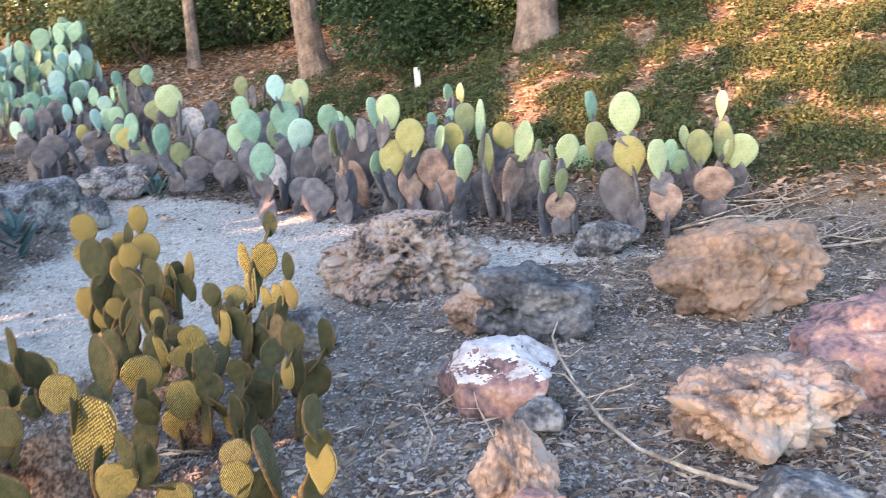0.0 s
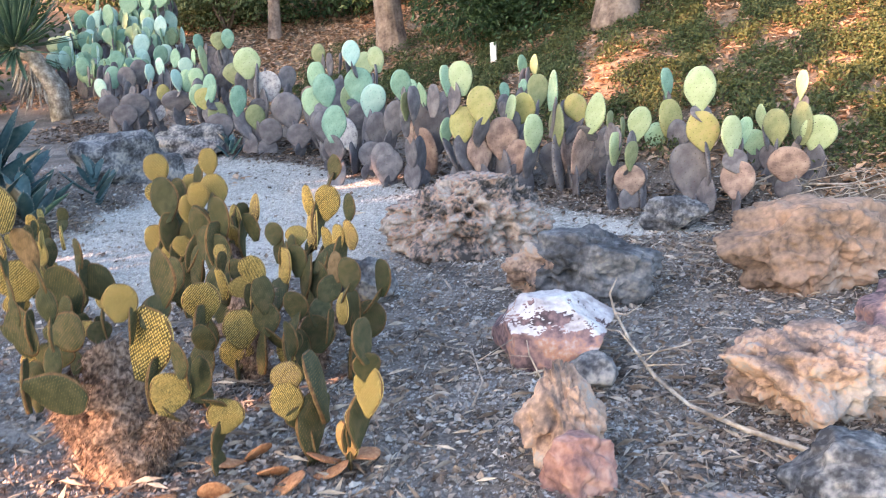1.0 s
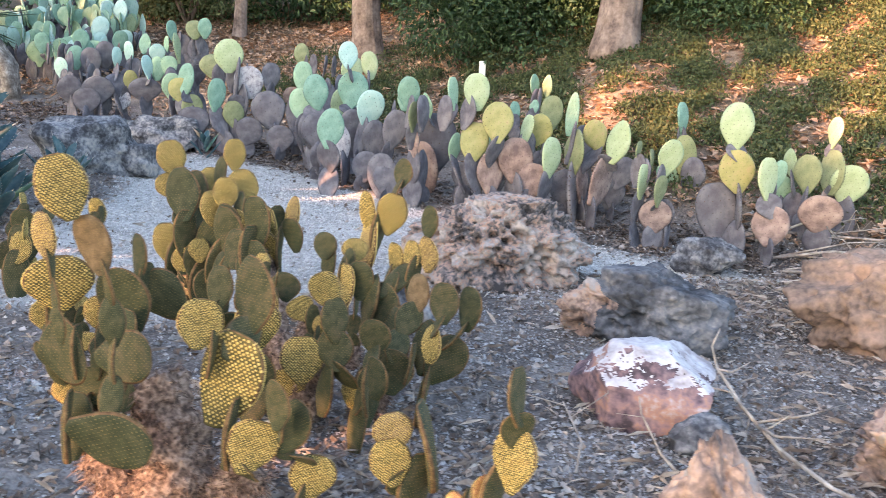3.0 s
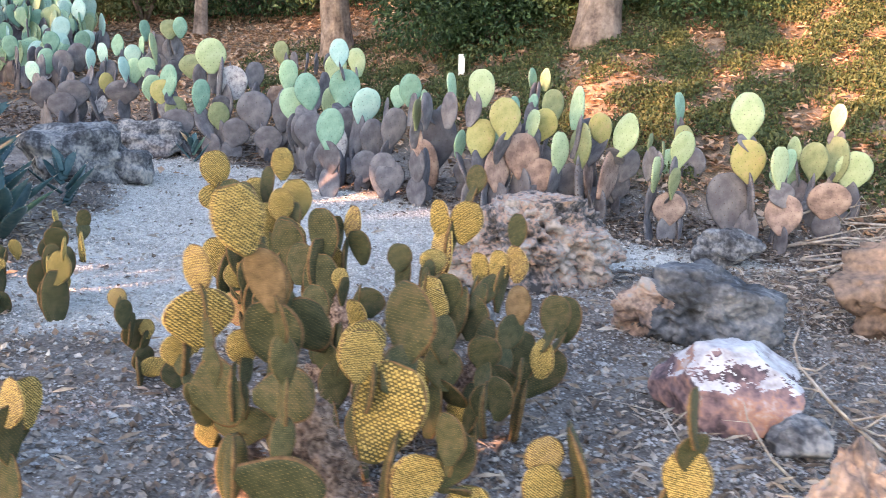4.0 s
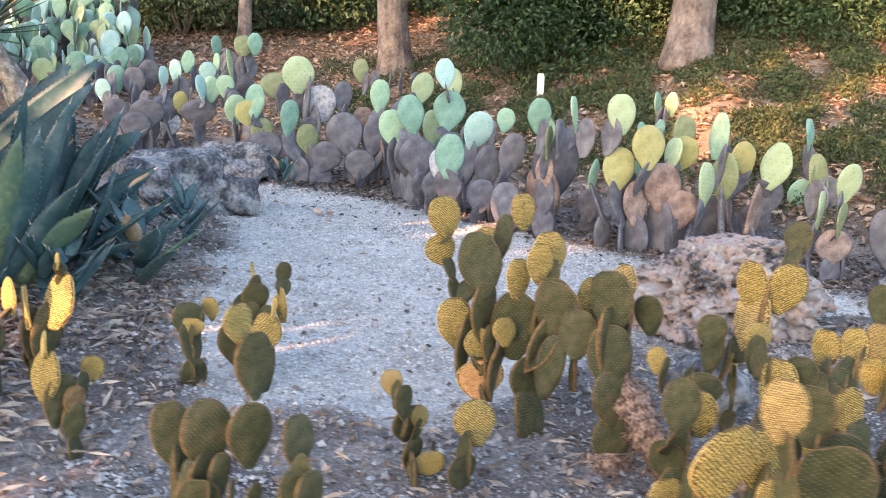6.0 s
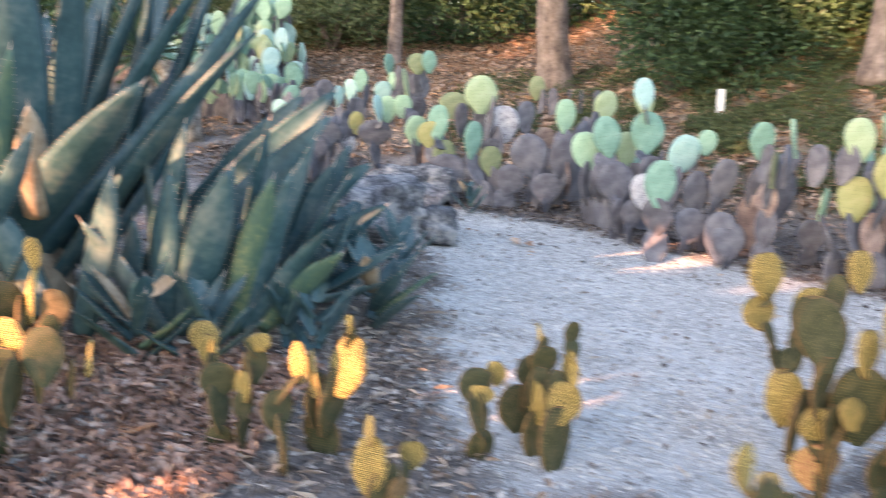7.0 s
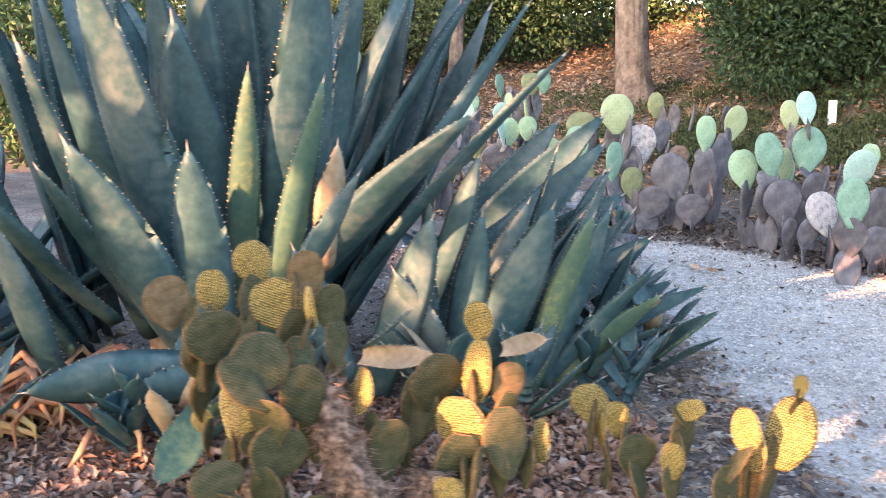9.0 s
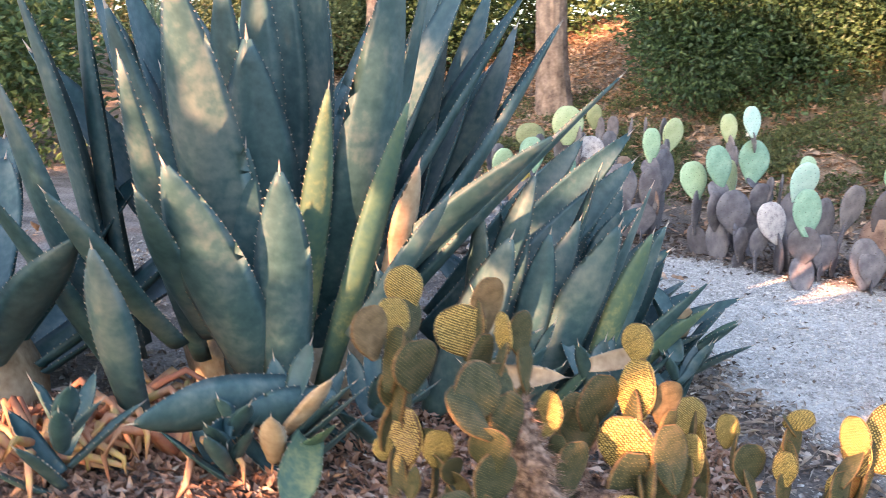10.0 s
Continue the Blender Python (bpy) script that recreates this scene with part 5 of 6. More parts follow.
# ---- yucca ----
yucca = thing("yucca", -7.68, 11.3, "dark green yucca with a skirt of dead leaves", "yucca")
part("trunk", mesh_of("trunk", tube([(0.55, 0, -0.1), (0.5, 0, 0.35), (0.25, 0, 0.8), (0, 0, 0.92)], [0.13, 0.13, 0.12, 0.1], 12, 0.5), M["straw"]), yucca)
rng = random.Random(5)
for k in range(120):
    a, e, ln = rng.uniform(0, 6.28), radians(rng.uniform(-30, 88)), rng.uniform(0.65, 0.95)
    d = Vector((math.cos(a) * math.cos(e), math.sin(a) * math.cos(e), math.sin(e)))
    b = Vector((0, 0, 0.92)) + d * 0.05
    part("leaf", leaf_mesh(b, b + d * ln, 0.045, (M["yucca"], M["spine"]), 0.04, (0, 0), k, False, 5), yucca)
for k in range(40):
    a, z = rng.uniform(0, 6.28), rng.uniform(0.4, 0.87)
    b = Vector((0.42 * (1.2 - z), 0, z)) + Vector((math.cos(a), math.sin(a), 0)) * 0.1
    part("dead_leaf", leaf_mesh(b, b + Vector((math.cos(a) * 0.16, math.sin(a) * 0.16, -0.34)), 0.03, (M["straw"], M["straw"]), -0.1, (0, 0), k, False, 4), yucca)


# ---- trees and shrubs ----
def tree(x, y, r, lean, label, crown_seed, height=7.5):
    t = thing("tree", x, y, label, "tree")
    pts, rad = [], []
    for i in range(61):
        z = -0.15 + height * i / 60
        pts.append((lean[0] * z + 0.04 * math.sin(z * 1.1 + x), lean[1] * z, z))
        rad.append(r * (1.0 - 0.05 * z) * (1 + 0.35 * math.exp(-max(z, 0) * 5)))
    bm = tube(pts, rad, 64, 0.0)
    for v in bm.verts:
        a = math.atan2(v.co.y - lean[1] * v.co.z, v.co.x - lean[0] * v.co.z)
        v.co += Vector((math.cos(a), math.sin(a), 0)) * r * (0.12 * noise.noise((math.cos(a) * 3, math.sin(a) * 3, v.co.z * 0.8)) + 0.09 * noise.noise((math.cos(a) * 11, math.sin(a) * 11, v.co.z * 1.6)) + 0.05 * noise.noise((math.cos(a) * 20, math.sin(a) * 20, v.co.z * 7)))
    part("trunk", mesh_of("trunk", bm, M["trunk"]), t)
    rng = random.Random(crown_seed)
    top = Vector(pts[-1])
    for k in range(9):
        a = rng.uniform(0, 6.28)
        b = Vector(pts[34 + 4 * (k % 6)])
        e = b + Vector((math.cos(a) * rng.uniform(1.2, 2.2), math.sin(a) * rng.uniform(1.2, 2.2), rng.uniform(0.5, 1.6)))
        part("limb", mesh_of("limb", tube([b, b.lerp(e, 0.5) + Vector((0, 0, 0.15)), e], [0.09, 0.06, 0.02], 8), M["trunk"]), t)
    part("crown", leaf_cloud([(top.x + rng.uniform(-1.6, 1.6), top.y + rng.uniform(-1.6, 1.6), top.z + rng.uniform(-2.0, 1.2), rng.uniform(0.7, 1.2)) for _ in range(16)], 9000, 0.1, crown_seed, M["bush"], "crown"), t)
    return t


def leaf_cloud(balls, count, size, seed, mat, name):
    """Many small folded leaves spread over and inside overlapping lobes."""
    rng = np.random.RandomState(seed)
    weights = np.array([b[3] ** 2 for b in balls])
    pick = rng.choice(len(balls), count, p=weights / weights.sum())
    c = np.array([b[:3] for b in balls])[pick]
    r = np.array([b[3] for b in balls])[pick]
    d = rng.normal(size=(count, 3))
    d /= np.linalg.norm(d, axis=1)[:, None]
    p = c + d * (r * (0.55 + 0.5 * rng.rand(count) ** 0.6))[:, None] * np.array([1, 1, 0.9])
    out = d + 0.7 * rng.normal(size=(count, 3))
    return leaves_at(p, out, size * (0.7 + 0.6 * rng.rand(count)), rng, mat, name)


def leaves_at(p, axis_dir, size, rng, mat, name, flat=0.0, slim=0.27):
    """Folded pointed leaves, four faces each, at the points p along axis_dir."""
    n = len(p)
    a = axis_dir / np.linalg.norm(axis_dir, axis=1)[:, None]
    up = rng.normal(size=(n, 3)) * (1 - flat) + np.array([0, 0, 1.0]) * (0.5 + flat)
    s = np.cross(a, up)
    s /= np.linalg.norm(s, axis=1)[:, None] + 1e-9
    u = np.cross(s, a)
    k = size[:, None]
    fold = (0.12 + 0.2 * rng.rand(n))[:, None]
    v = np.stack([p - a * k * 0.5, p + s * k * slim + u * k * fold * 0.6 - a * k * 0.05, p + a * k * 0.02, p - s * k * slim + u * k * fold * 0.6 - a * k * 0.05, p + a * k * 0.5 + u * k * fold * 0.3], axis=1).reshape(-1, 3)
    f = (np.arange(n) * 5)[:, None, None] + np.array([[0, 1, 2], [1, 4, 2], [0, 2, 3], [3, 2, 4]])[None]
    return from_arrays(name, v.tolist(), f.reshape(-1, 3).tolist(), mat)


def shrub(x, y, w, d, h, count, size, mat, label, seed, name="shrub"):
    ob = thing(name, x, y, label, "shrub", "shrubs on the bank")
    rng = random.Random(seed)
    balls = []
    for k in range(40):
        u, v, q = rng.uniform(-1, 1), rng.uniform(-1, 1), rng.random()
        if u * u + v * v > 1:
            continue
        balls.append((u * w * 0.42, v * d * 0.42, h * (0.08 + 0.76 * q * math.sqrt(max(0, 1 - 0.6 * (u * u + v * v)))), rng.uniform(0.22, 0.36) * min(h, w)))
    part("foliage", leaf_cloud(balls, count, size, seed, mat, "foliage"), ob)
    for k in range(7):
        a = rng.uniform(0, 6.28)
        e = (math.cos(a) * w * 0.3, math.sin(a) * d * 0.3, h * rng.uniform(0.5, 0.8))
        part("branch", mesh_of("branch", tube([(0, 0, -0.05), (e[0] * 0.4, e[1] * 0.4, e[2] * 0.5), e], [0.035, 0.022, 0.008], 6), M["trunk"]), ob)
    return ob


tree(-3.25, 13.85, 0.2, (-0.02, 0.0), "tree with pinkish-grey ridged bark on the bank", 21)
tree(-0.02, 11.0, 0.205, (0.035, 0.0), "tree with a stout warm-lit trunk on the bank", 22)
tree(-5.75, 15.8, 0.1, (0.02, 0.0), "slender tree with pale bark behind the agave", 23)
shrub(-1.15, 12.5, 2.5, 1.7, 2.5, 46000, 0.068, M["bush"], "dense dark green laurel shrub between two tree trunks", 31)
shrub(1.0, 11.8, 2.3, 1.5, 2.2, 40000, 0.066, M["bush"], "dense dark green shrub beside a tree trunk on the bank", 32)
shrub(2.7, 12.1, 2.6, 1.6, 1.8, 12000, 0.09, M["bush"], "dense green shrub on top of the bank, warm in the sun", 44)
shrub(4.2, 12.4, 2.6, 1.8, 2.2, 9000, 0.09, M["bush_light"], "olive green shrub on top of the bank", 33)
shrub(-5.0, 17.2, 2.8, 1.8, 2.6, 12000, 0.1, M["bush"], "dark green shrub beyond the bank", 34)
shrub(-6.9, 16.6, 2.8, 1.8, 1.9, 10000, 0.08, M["bush_light"], "low light green shrub behind the tall prickly pears", 35)
shrub(-7.9, 17.5, 3.0, 2.0, 2.2, 8000, 0.1, M["bush_light"], "light green shrub in the distance", 36)
shrub(-2.6, 18.5, 3.4, 2.0, 3.6, 10000, 0.13, M["bush"], "tall dark shrub in deep shade behind the trees", 37)
shrub(0.6, 17.5, 3.6, 2.0, 3.6, 10000, 0.13, M["bush"], "tall dark shrub in deep shade behind the trees", 38)
shrub(4.0, 17.0, 4.0, 2.0, 3.6, 10000, 0.13, M["bush"], "tall dark shrub in deep shade behind the trees", 39)
shrub(-11.5, 15.0, 3.6, 2.2, 3.0, 9000, 0.12, M["bush"], "dark green shrub in the distance", 41)
shrub(-14.0, 12.0, 4.0, 3.0, 3.4, 9000, 0.13, M["bush"], "dark green shrub in the distance", 42)
shrub(-9.8, 11.5, 2.4, 1.8, 2.2, 8000, 0.1, M["bush"], "dark green shrub behind the agaves", 43)
shrub(-4.4, 20.5, 4.4, 2.2, 4.8, 12000, 0.14, M["bush"], "tall dark shrub in deep shade behind the trees", 45)
shrub(-7.6, 21.5, 4.4, 2.2, 4.2, 10000, 0.14, M["bush"], "tall dark shrub in deep shade behind the trees", 46)
shrub(-10.5, 19.0, 4.0, 2.4, 3.0, 8000, 0.13, M["bush_light"], "light green shrub in the distance", 40)

# added trees behind the viewpoint, never in view, whose crowns dapple the low sun
TO_SUN = Vector((SUN_AZ[0], SUN_AZ[1], 0)).normalized()
ACROSS = Vector((-TO_SUN.y, TO_SUN.x, 0))


def shade_tree(across, away, crowns, leaves, seed, limb=0.1, size=0.13, slope=0.0, clear=()):
    """An added, unseen tree on the sunward side that blocks sun: crown lobes at (across, height, radius)."""
    foot = ACROSS * across + TO_SUN * away
    t = thing("tree", foot.x, foot.y, "added unseen tree that shades the garden from the low sun", "tree", z=0.0)
    rng = random.Random(seed)
    low = min(c[1] for c in crowns)
    part("trunk", mesh_of("trunk", tube([(0, 0, -0.1), (0.05, 0, low * 0.5), (0, 0.05, low), (0, 0, low + 1.5)], [0.3, 0.25, 0.2, 0.1], 14, 0.2), M["trunk"]), t)
    balls = []
    for a, h, r in crowns:
        off = rng.uniform(-0.8, 0.8)
        h += off * slope
        c = ACROSS * (a - across) + TO_SUN * off
        balls.append((c.x, c.y, h, r))
        if len(balls) % max(1, len(crowns) // 40) == 0 and all(math.hypot(a - g[0], h - g[1]) > 0.5 for g in clear):
            part("limb", mesh_of("limb", tube([(0, 0, low * 0.8), (c.x * 0.5, c.y * 0.5, (low + h) * 0.5), (c.x, c.y, h)], [limb, limb * 0.6, limb * 0.2], 7), M["trunk"]), t)
    part("crown", leaf_cloud(balls, leaves, size, seed, M["bush"], "crown"), t)


def shade_lobes(a0, a1, h0, h1, count, r0, r1, seed, gaps=()):
    """Crown lobes, thinned round the gaps (across, height, radius) that let the sun through."""
    rng = random.Random(seed)
    lobes = [(rng.uniform(a0, a1), rng.uniform(h0, h1), rng.uniform(r0, r1)) for _ in range(count)]
    return [b for b in lobes if all(math.hypot(b[0] - a, b[1] - h) > r + 1.05 * b[2] + 0.03 for a, h, r in gaps)]


RISE = 14 * math.tan(radians(SUN_EL))
shade_tree(-1.0, 14, shade_lobes(-4.05, -3.7, RISE + 2.45, RISE + 3.0, 5, 0.2, 0.3, 31) + shade_lobes(-2.9, -1.9, RISE + 1.3, RISE + 1.9, 9, 0.25, 0.35, 23) + shade_lobes(-3.0, -1.6, RISE + 1.5, RISE + 2.2, 8, 0.25, 0.35, 11) + shade_lobes(-4.8, 1.6, RISE - 0.1, RISE + 2.1, 70, 0.25, 0.45, 1) + shade_lobes(-5.0, -2.0, RISE + 2.1, RISE + 3.2, 22, 0.18, 0.33, 7), 46000, 51)
shade_tree(-4.2, 14, shade_lobes(-6.1, -4.6, RISE + 0.88, RISE + 2.5, 34, 0.25, 0.36, 2) + shade_lobes(-6.15, -5.9, RISE + 1.42, RISE + 1.58, 3, 0.15, 0.19, 18) + shade_lobes(-6.42, -6.2, RISE + 1.34, RISE + 1.48, 3, 0.13, 0.16, 21) + shade_lobes(-6.75, -6.4, RISE + 1.85, RISE + 2.15, 4, 0.17, 0.22, 20) + shade_lobes(-7.4, -6.2, RISE + 2.1, RISE + 2.9, 6, 0.25, 0.35, 14) + shade_lobes(-7.3, -6.4, RISE + 4.0, RISE + 5.8, 8, 0.25, 0.4, 15) + shade_lobes(-8.0, -3.0, RISE + 3.2, RISE + 5.0, 13, 0.25, 0.45, 8), 34000, 52, 0.035)
NEAR = 5 * math.tan(radians(SUN_EL))
# crown gaps placed so that sun patches fall on chosen leaves and pads
SUN_GAPS = [(a, NEAR + h, r) for a, h, r in ((-6.87, 1.14, 0.13), (-7.02, 1.44, 0.09), (-7.03, 1.64, 0.12), (-7.06, 1.2, 0.05), (-6.8, 1.72, 0.13), (-7.2, 2.0, 0.1), (-6.52, 1.38, 0.07), (-6.46, 1.66, 0.09), (-6.5, 1.0, 0.05), (-6.6, 2.0, 0.1), (-7.5, 1.3, 0.06), (-5.29, 0.78, 0.05), (-5.66, 0.74, 0.06))]
shade_tree(-9.6, 5, shade_lobes(-8.4, -6.1, NEAR + 0.4, NEAR + 2.5, 420, 0.08, 0.13, 6, SUN_GAPS) + shade_lobes(-6.2, -4.8, NEAR - 0.15, NEAR + 1.35, 190, 0.08, 0.13, 13, SUN_GAPS) + shade_lobes(-6.3, -4.6, NEAR + 0.5, NEAR + 1.35, 700, 0.04, 0.06, 27, SUN_GAPS) + shade_lobes(-7.7, -6.1, NEAR + 0.8, NEAR + 2.2, 700, 0.04, 0.06, 28, SUN_GAPS) + shade_lobes(-7.6, -6.1, NEAR - 0.1, NEAR + 0.35, 42, 0.08, 0.13, 10), 170000, 54, 0.02, 0.07, math.tan(radians(SUN_EL)), SUN_GAPS)
shade_tree(-11.0, 14, shade_lobes(-13.4, -12.0, RISE + 1.3, RISE + 2.7, 18, 0.35, 0.5, 32) + shade_lobes(-11.2, -8.2, RISE + 2.3, RISE + 4.7, 46, 0.4, 0.6, 24) + shade_lobes(-13.0, -10.6, RISE + 3.0, RISE + 5.4, 40, 0.4, 0.6, 29) + shade_lobes(-11.7, -10.5, RISE + 3.4, RISE + 6.2, 9, 0.3, 0.45, 16) + shade_lobes(-15.6, -13.0, RISE + 2.6, RISE + 5.6, 18, 0.5, 0.8, 12) + shade_lobes(-9.0, -6.7, RISE + 2.5, RISE + 4.6, 20, 0.35, 0.55, 4) + shade_lobes(-13.0, -8.2, RISE + 0.6, RISE + 4.5, 36, 0.45, 0.8, 3), 100000, 53)

# ---- small things on the ground ----
post = thing("marker_post", -1.48, 11.5, "short white painted marker post on the bank", "post")
bm = bmesh.new()
bmesh.ops.create_cube(bm, size=1.0)
for v in bm.verts:
    v.co = Vector((v.co.x * 0.075, v.co.y * 0.06, (v.co.z + 0.5) * 0.34 - 0.08))
bmesh.ops.bevel(bm, geom=bm.edges[:], offset=0.006, segments=2, affect="EDGES")
part("upright", mesh_of("upright", bm, M["paint"], smooth=False), post)


def branch_on_ground(points, radius, label, twigs, seed):
    ob = thing("fallen_branch", *points[0][:2], label, "branch", z=0.0)
    ox, oy = points[0][:2]
    rng = random.Random(seed)
    pts = [Vector((x - ox, y - oy, ground_height(x, y) + z)) for x, y, z in points]
    part("main_stem", mesh_of("main_stem", tube(pts, [radius * (1 - 0.75 * i / (len(pts) - 1)) for i in range(len(pts))], 7, 0.3), M["twig"]), ob)
    for k in range(twigs):
        i = rng.randrange(1, len(pts) - 1)
        b = pts[i].lerp(pts[i + 1], rng.random())
        a, ln = rng.uniform(0, 6.28), rng.uniform(0.1, 0.4)
        m = b + Vector((math.cos(a) * ln * 0.5, math.sin(a) * ln * 0.5, rng.uniform(0.0, 0.1)))
        e = b + Vector((math.cos(a + 0.4) * ln, math.sin(a + 0.4) * ln, rng.uniform(-0.02, 0.1)))
        part("twig", mesh_of("twig", tube([b, m, e], [radius * 0.5, radius * 0.35, radius * 0.12], 5, 0.3), M["twig"]), ob)
    return ob


branch_on_ground([(0.85, 2.62, 0.03), (0.6, 2.78, 0.03), (0.33, 2.95, 0.04), (0.16, 3.1, 0.05), (0.05, 3.3, 0.07), (-0.03, 3.5, 0.12), (-0.1, 3.7, 0.2), (-0.12, 3.72, 0.27), (-0.09, 3.76, 0.33)], 0.012, "long curved bare twig bleached white on the soil", 7, 1)
branch_on_ground([(-0.28, 3.05, 0.02), (-0.36, 3.12, 0.08), (-0.42, 3.2, 0.17), (-0.43, 3.22, 0.22)], 0.006, "thin bare twig leaning on a reddish stone", 1, 2)
branch_on_ground([(-0.62, 3.05, 0.01), (-0.6, 3.2, 0.05), (-0.66, 3.35, 0.12), (-0.72, 3.4, 0.06)], 0.005, "thin bare twig looped beside a reddish stone", 2, 3)
rng = random.Random(8)
for k in range(16):
    x, y, a = rng.uniform(1.05, 1.9), rng.uniform(6.0, 7.2), rng.uniform(-0.5, 0.6)
    ln = rng.uniform(0.5, 1.2)
    branch_on_ground([(x - math.cos(a) * ln * 0.5, y - math.sin(a) * ln * 0.5, 0.03), (x, y, rng.uniform(0.05, 0.16)), (x + math.cos(a) * ln * 0.4, y + math.sin(a) * ln * 0.4, rng.uniform(0.04, 0.25)), (x + math.cos(a + 0.3) * ln * 0.6, y + math.sin(a + 0.3) * ln * 0.6, 0.1)], rng.uniform(0.006, 0.013), "bare straw-coloured branch in a heap of dry brush", 5, 20 + k)

for i, (x, y, a, t) in enumerate(((-1.27, 2.22, 10, 35), (-1.15, 2.38, 20, 55), (-0.98, 2.42, 80, 65), (-1.32, 2.42, -40, 70), (-1.08, 2.3, 120, 60), (-1.42, 2.15, 60, 75), (-0.9, 2.55, 30, 80), (-1.25, 2.5, 60, 50), (-1.02, 2.5, -30, 60), (0.5, 2.75, 40, 80), (-4.85, 3.75, 10, 70), (-4.3, 3.9, 80, 75))):
    ob = new("fallen_pad", pad_mesh("fallen_pad", 0.7, 0.12, 80 + i, 0.12, 0.012, (M["dry_pad"], M["tuft_old"])))
    ob.matrix_basis = Matrix.Translation((x, y, ground_height(x, y) + 0.035)) @ Matrix.Rotation(radians(a), 4, "Z") @ Matrix.Rotation(radians(t), 4, "X") @ Matrix.Scale(0.14, 4)
    tagged(ob, "dried orange cactus pad fallen in the leaf litter", "cactus pad", "fallen pads")


# ---- litter, gravel and ground cover ----
def scatter(count, seed, box, keep):
    rng = np.random.RandomState(seed)
    out = []
    while len(out) < count:
        x, y = rng.uniform(box[0], box[1]), rng.uniform(box[2], box[3])
        if rng.rand() < keep(x, y):
            out.append((x, y))
    return out, rng


def surface(x, y):
    p = path_amount(x, y)
    return ground_height(x, y) + 0.035 * noise.noise((x * 1.3, y * 1.3, 1)) + (1 - p) * (0.018 * noise.noise((x * 7, y * 7, 2)) + 0.01 * noise.noise((x * 17, y * 17, 3))) - 0.015 * p


def litter(count, seed, box, keep, size, mat, name, label, lift=0.006, stand=0.35, slim=0.27):
    pts, rng = scatter(count, seed, box, keep)
    p = np.array([(x, y, surface(x, y) + lift * (0.3 + rng.rand())) for x, y in pts])
    d = rng.normal(size=(count, 3)) * np.array([1, 1, stand])
    k = size * (0.5 + rng.rand(count) ** 1.5)
    p[:, 2] += k * 0.12
    ob = new(name, leaves_at(p, d, k, rng, mat, name, flat=0.75, slim=slim))
    return tagged(ob, label, "leaf litter", kind="stuff")


def near_plants(x, y):
    return max(math.exp(-((x + 4.6) ** 2 + (y - 4.0) ** 2) / 0.9), math.exp(-((x - 0.5) ** 2 + (y - 3.0) ** 2) / 0.8), math.exp(-((x + 1.3) ** 2 + (y - 2.6) ** 2) / 0.5), 0.9 * math.exp(-((x - 0.9) ** 2 + (y - 5.6) ** 2) / 0.9), math.exp(-((x + 3.6) ** 2 + (y - 4.9) ** 2) / 0.4))


def bed_keep(x, y):
    # grey leaves thinned below the agave, where sun-coloured litter takes over
    return (0.3 if x < -3.9 and y < 4.8 else 1.0) * (1 - 0.93 * path_amount(x, y)) * (0.25 + 0.75 * near_plants(x, y)) * (0.35 if bank_amount(x, y) > 0.5 else 1)


def row_keep(x, y):
    f = float(np.interp(x, BANK_X, BANK_FOOT))
    return math.exp(-((y - f + 0.7) / 0.8) ** 2) * (1 - 0.9 * path_amount(x, y))


litter(42000, 1, (-7.2, 3.0, 1.6, 7.5), bed_keep, 0.026, M["litter"], "leaf_litter", "grey-brown dry leaves lying on the soil", 0.008, 0.7, 0.42)
litter(11000, 2, (-6.8, 3.0, 6.2, 11.5), row_keep, 0.05, M["litter"], "leaf_litter", "dry leaves under the row of prickly pears")
litter(56000, 3, (-8.5, 5.0, 7.0, 19.0), lambda x, y: bank_amount(x, y), 0.085, M["litter_orange"], "bank_litter", "rust-brown fallen leaves on the bank", 0.02)
litter(22000, 4, (-7.0, -3.9, 3.0, 4.7), lambda x, y: 1.0, 0.04, M["litter_rust_sun"], "rust_litter", "dry leaves below the agave, rust-coloured with sunlight painted in", 0.03, 0.9)
litter(7000, 9, (-6.5, 2.6, 1.6, 6.5), lambda x, y: (1 - 0.97 * path_amount(x, y)) * (0.2 + near_plants(x, y)), 0.075, M["litter"], "straw_litter", "thin straw-like dry stalks lying on the soil", 0.01, 0.2, 0.03)


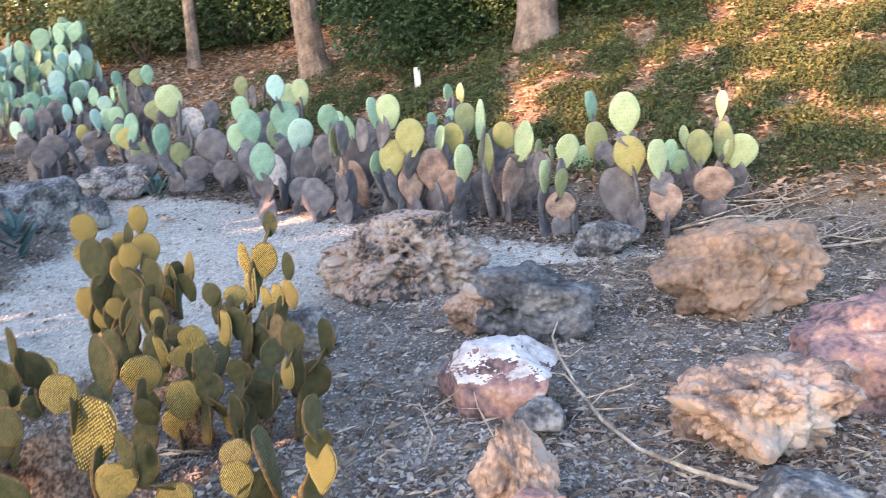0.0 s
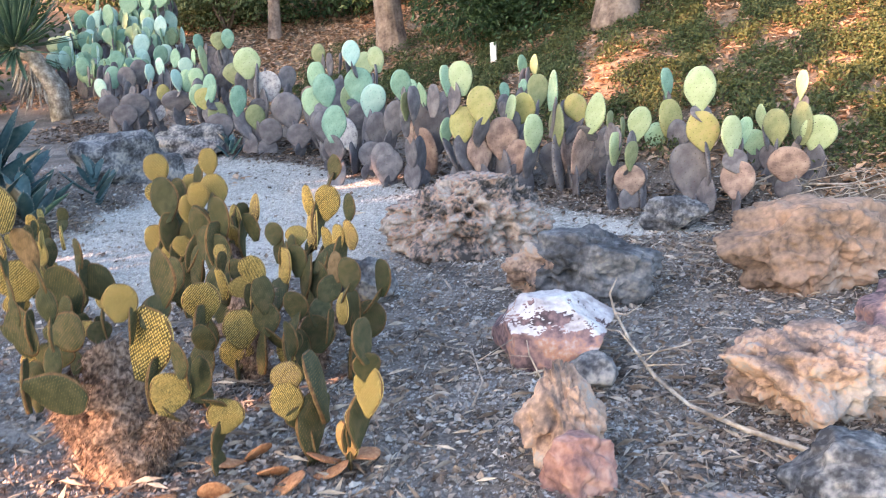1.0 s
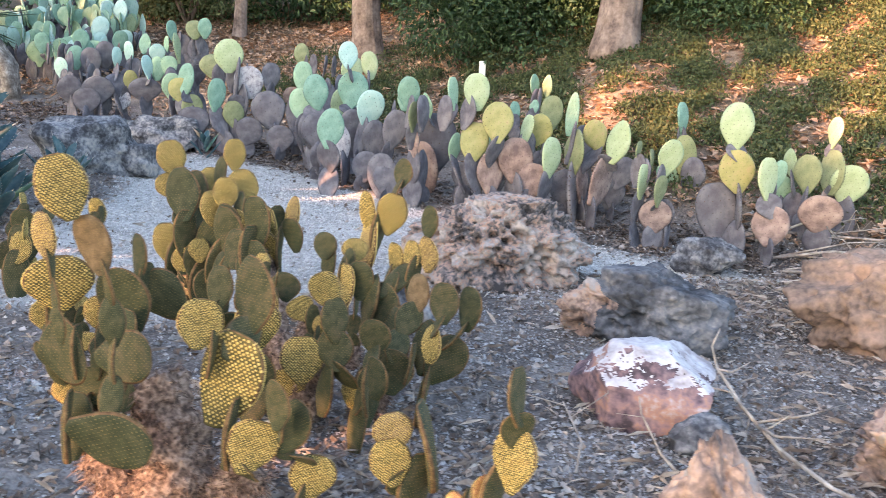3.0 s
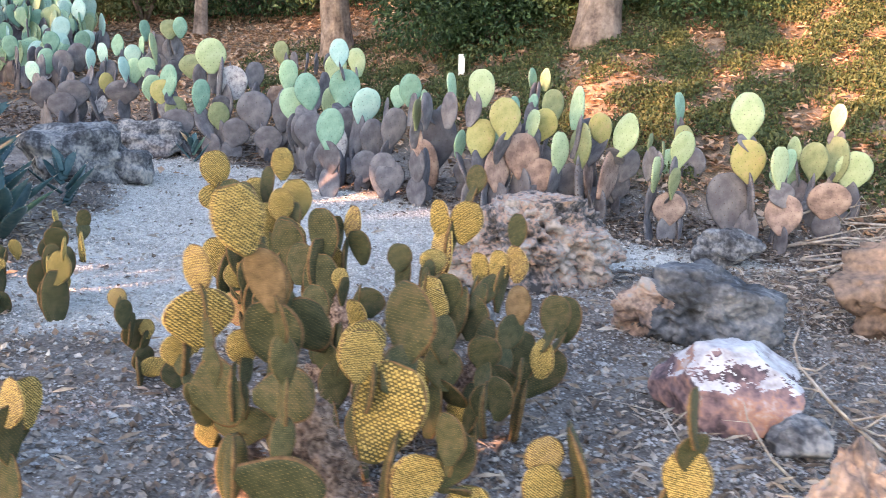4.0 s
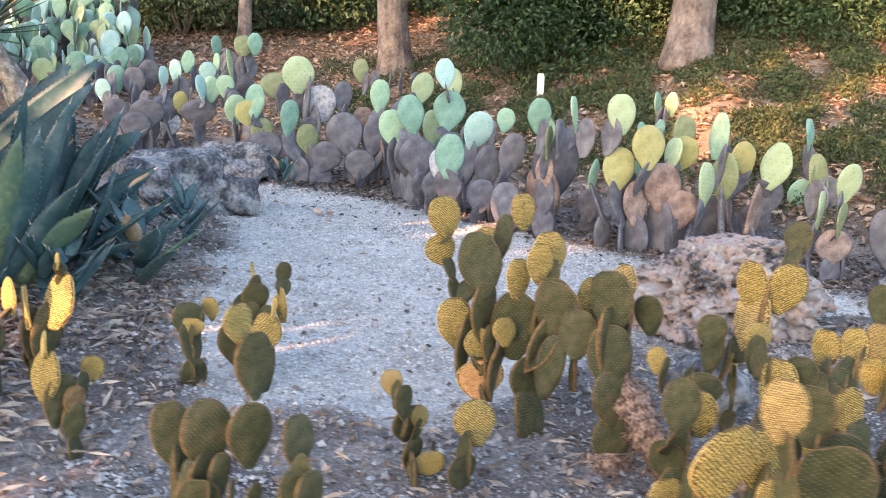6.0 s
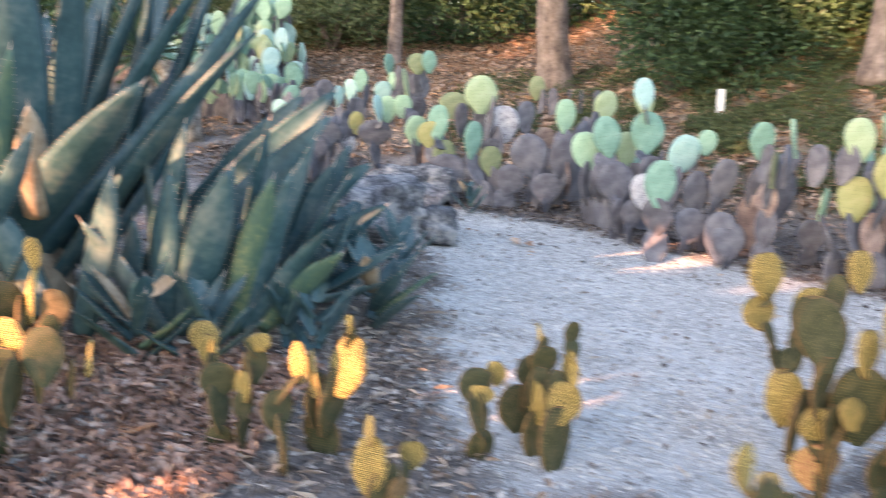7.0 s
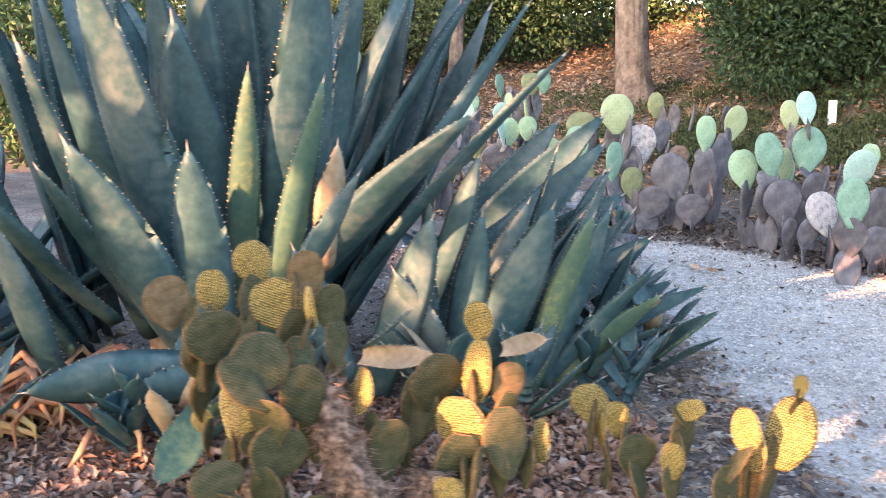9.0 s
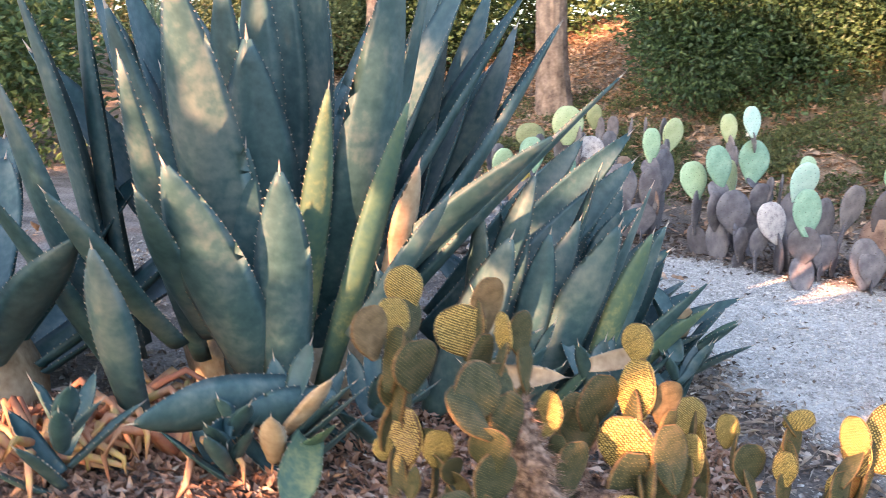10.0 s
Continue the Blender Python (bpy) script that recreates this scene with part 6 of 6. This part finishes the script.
def pebbles(count, seed, box, keep, size, mat, name, label):
    pts, rng = scatter(count, seed, box, keep)
    base = np.array([(1, 0, 0), (-1, 0, 0), (0, 1, 0), (0, -1, 0), (0, 0, 1), (0, 0, -0.6)], float)
    tri = np.array([(0, 2, 4), (2, 1, 4), (1, 3, 4), (3, 0, 4), (2, 0, 5), (1, 2, 5), (3, 1, 5), (0, 3, 5)])
    n = len(pts)
    k = size * (0.45 + rng.rand(n) ** 2.2 * 1.6)
    jit = 1 + 0.35 * rng.normal(size=(n, 6, 1))
    ang = rng.rand(n) * 6.28
    v = base[None] * jit * k[:, None, None] * np.array([1, 0.8, 0.6])
    c, s = np.cos(ang)[:, None], np.sin(ang)[:, None]
    v = np.stack([v[..., 0] * c - v[..., 1] * s, v[..., 0] * s + v[..., 1] * c, v[..., 2]], axis=-1)
    v += np.array([(x, y, surface(x, y)) for x, y in pts])[:, None, :] + (k * 0.25)[:, None, None] * np.array([0, 0, 1])
    f = (np.arange(n) * 6)[:, None, None] + tri[None]
    ob = new(name, from_arrays(name, v.reshape(-1, 3).tolist(), f.reshape(-1, 3).tolist(), mat))
    return tagged(ob, label, "gravel", kind="stuff")


pebbles(60000, 5, (-4.6, 1.4, 3.6, 9.0), path_amount, 0.0062, M["pebble"], "path_gravel", "pale grey crushed gravel of the path")
pebbles(62000, 12, (-3.4, 1.7, 1.7, 5.4), lambda x, y: (1 - path_amount(x, y)) * (0.25 + 0.75 * max(0.0, min(1.0, 0.6 + 1.5 * noise.noise((x * 1.7, y * 1.7, 5))))) * (1.0 if y < 3.4 else 0.45), 0.0058, M["chip"], "stone_chips", "small grey and whitish stone chips on the soil")
pebbles(16000, 6, (-7.0, 3.0, 1.6, 8.0), lambda x, y: 1 - path_amount(x, y), 0.01, M["pebble"], "soil_grit", "grey grit and small stones on the soil")


def cover_keep(x, y):
    return max(0.0, min(1.0, bank_rise(x, y) * 3 - 0.5)) * max(0.0, min(1, 0.62 + 2.4 * noise.noise((x * 2.3, y * 2.3, 6)) + 0.08 * x)) * (1 if y < 12.5 else 0.3)


pts, rng = scatter(135000, 7, (-4.5, 5.5, 7.2, 14.5), cover_keep)
p = np.array([(x, y, ground_height(x, y)) for x, y in pts])
p[:, 2] += 0.02 + 0.22 * rng.rand(len(p)) * np.array([0.5 + 0.5 * noise.noise((x * 2.5, y * 2.5, 3)) for x, y in pts])
tagged(new("ground_cover", leaves_at(p, rng.normal(size=(len(p), 3)) + np.array([0, 0, 0.6]), 0.042 * (0.6 + 0.8 * rng.rand(len(p))), rng, M["cover"], "ground_cover")), "low green creeping ground cover on the bank", "ground cover", kind="stuff")
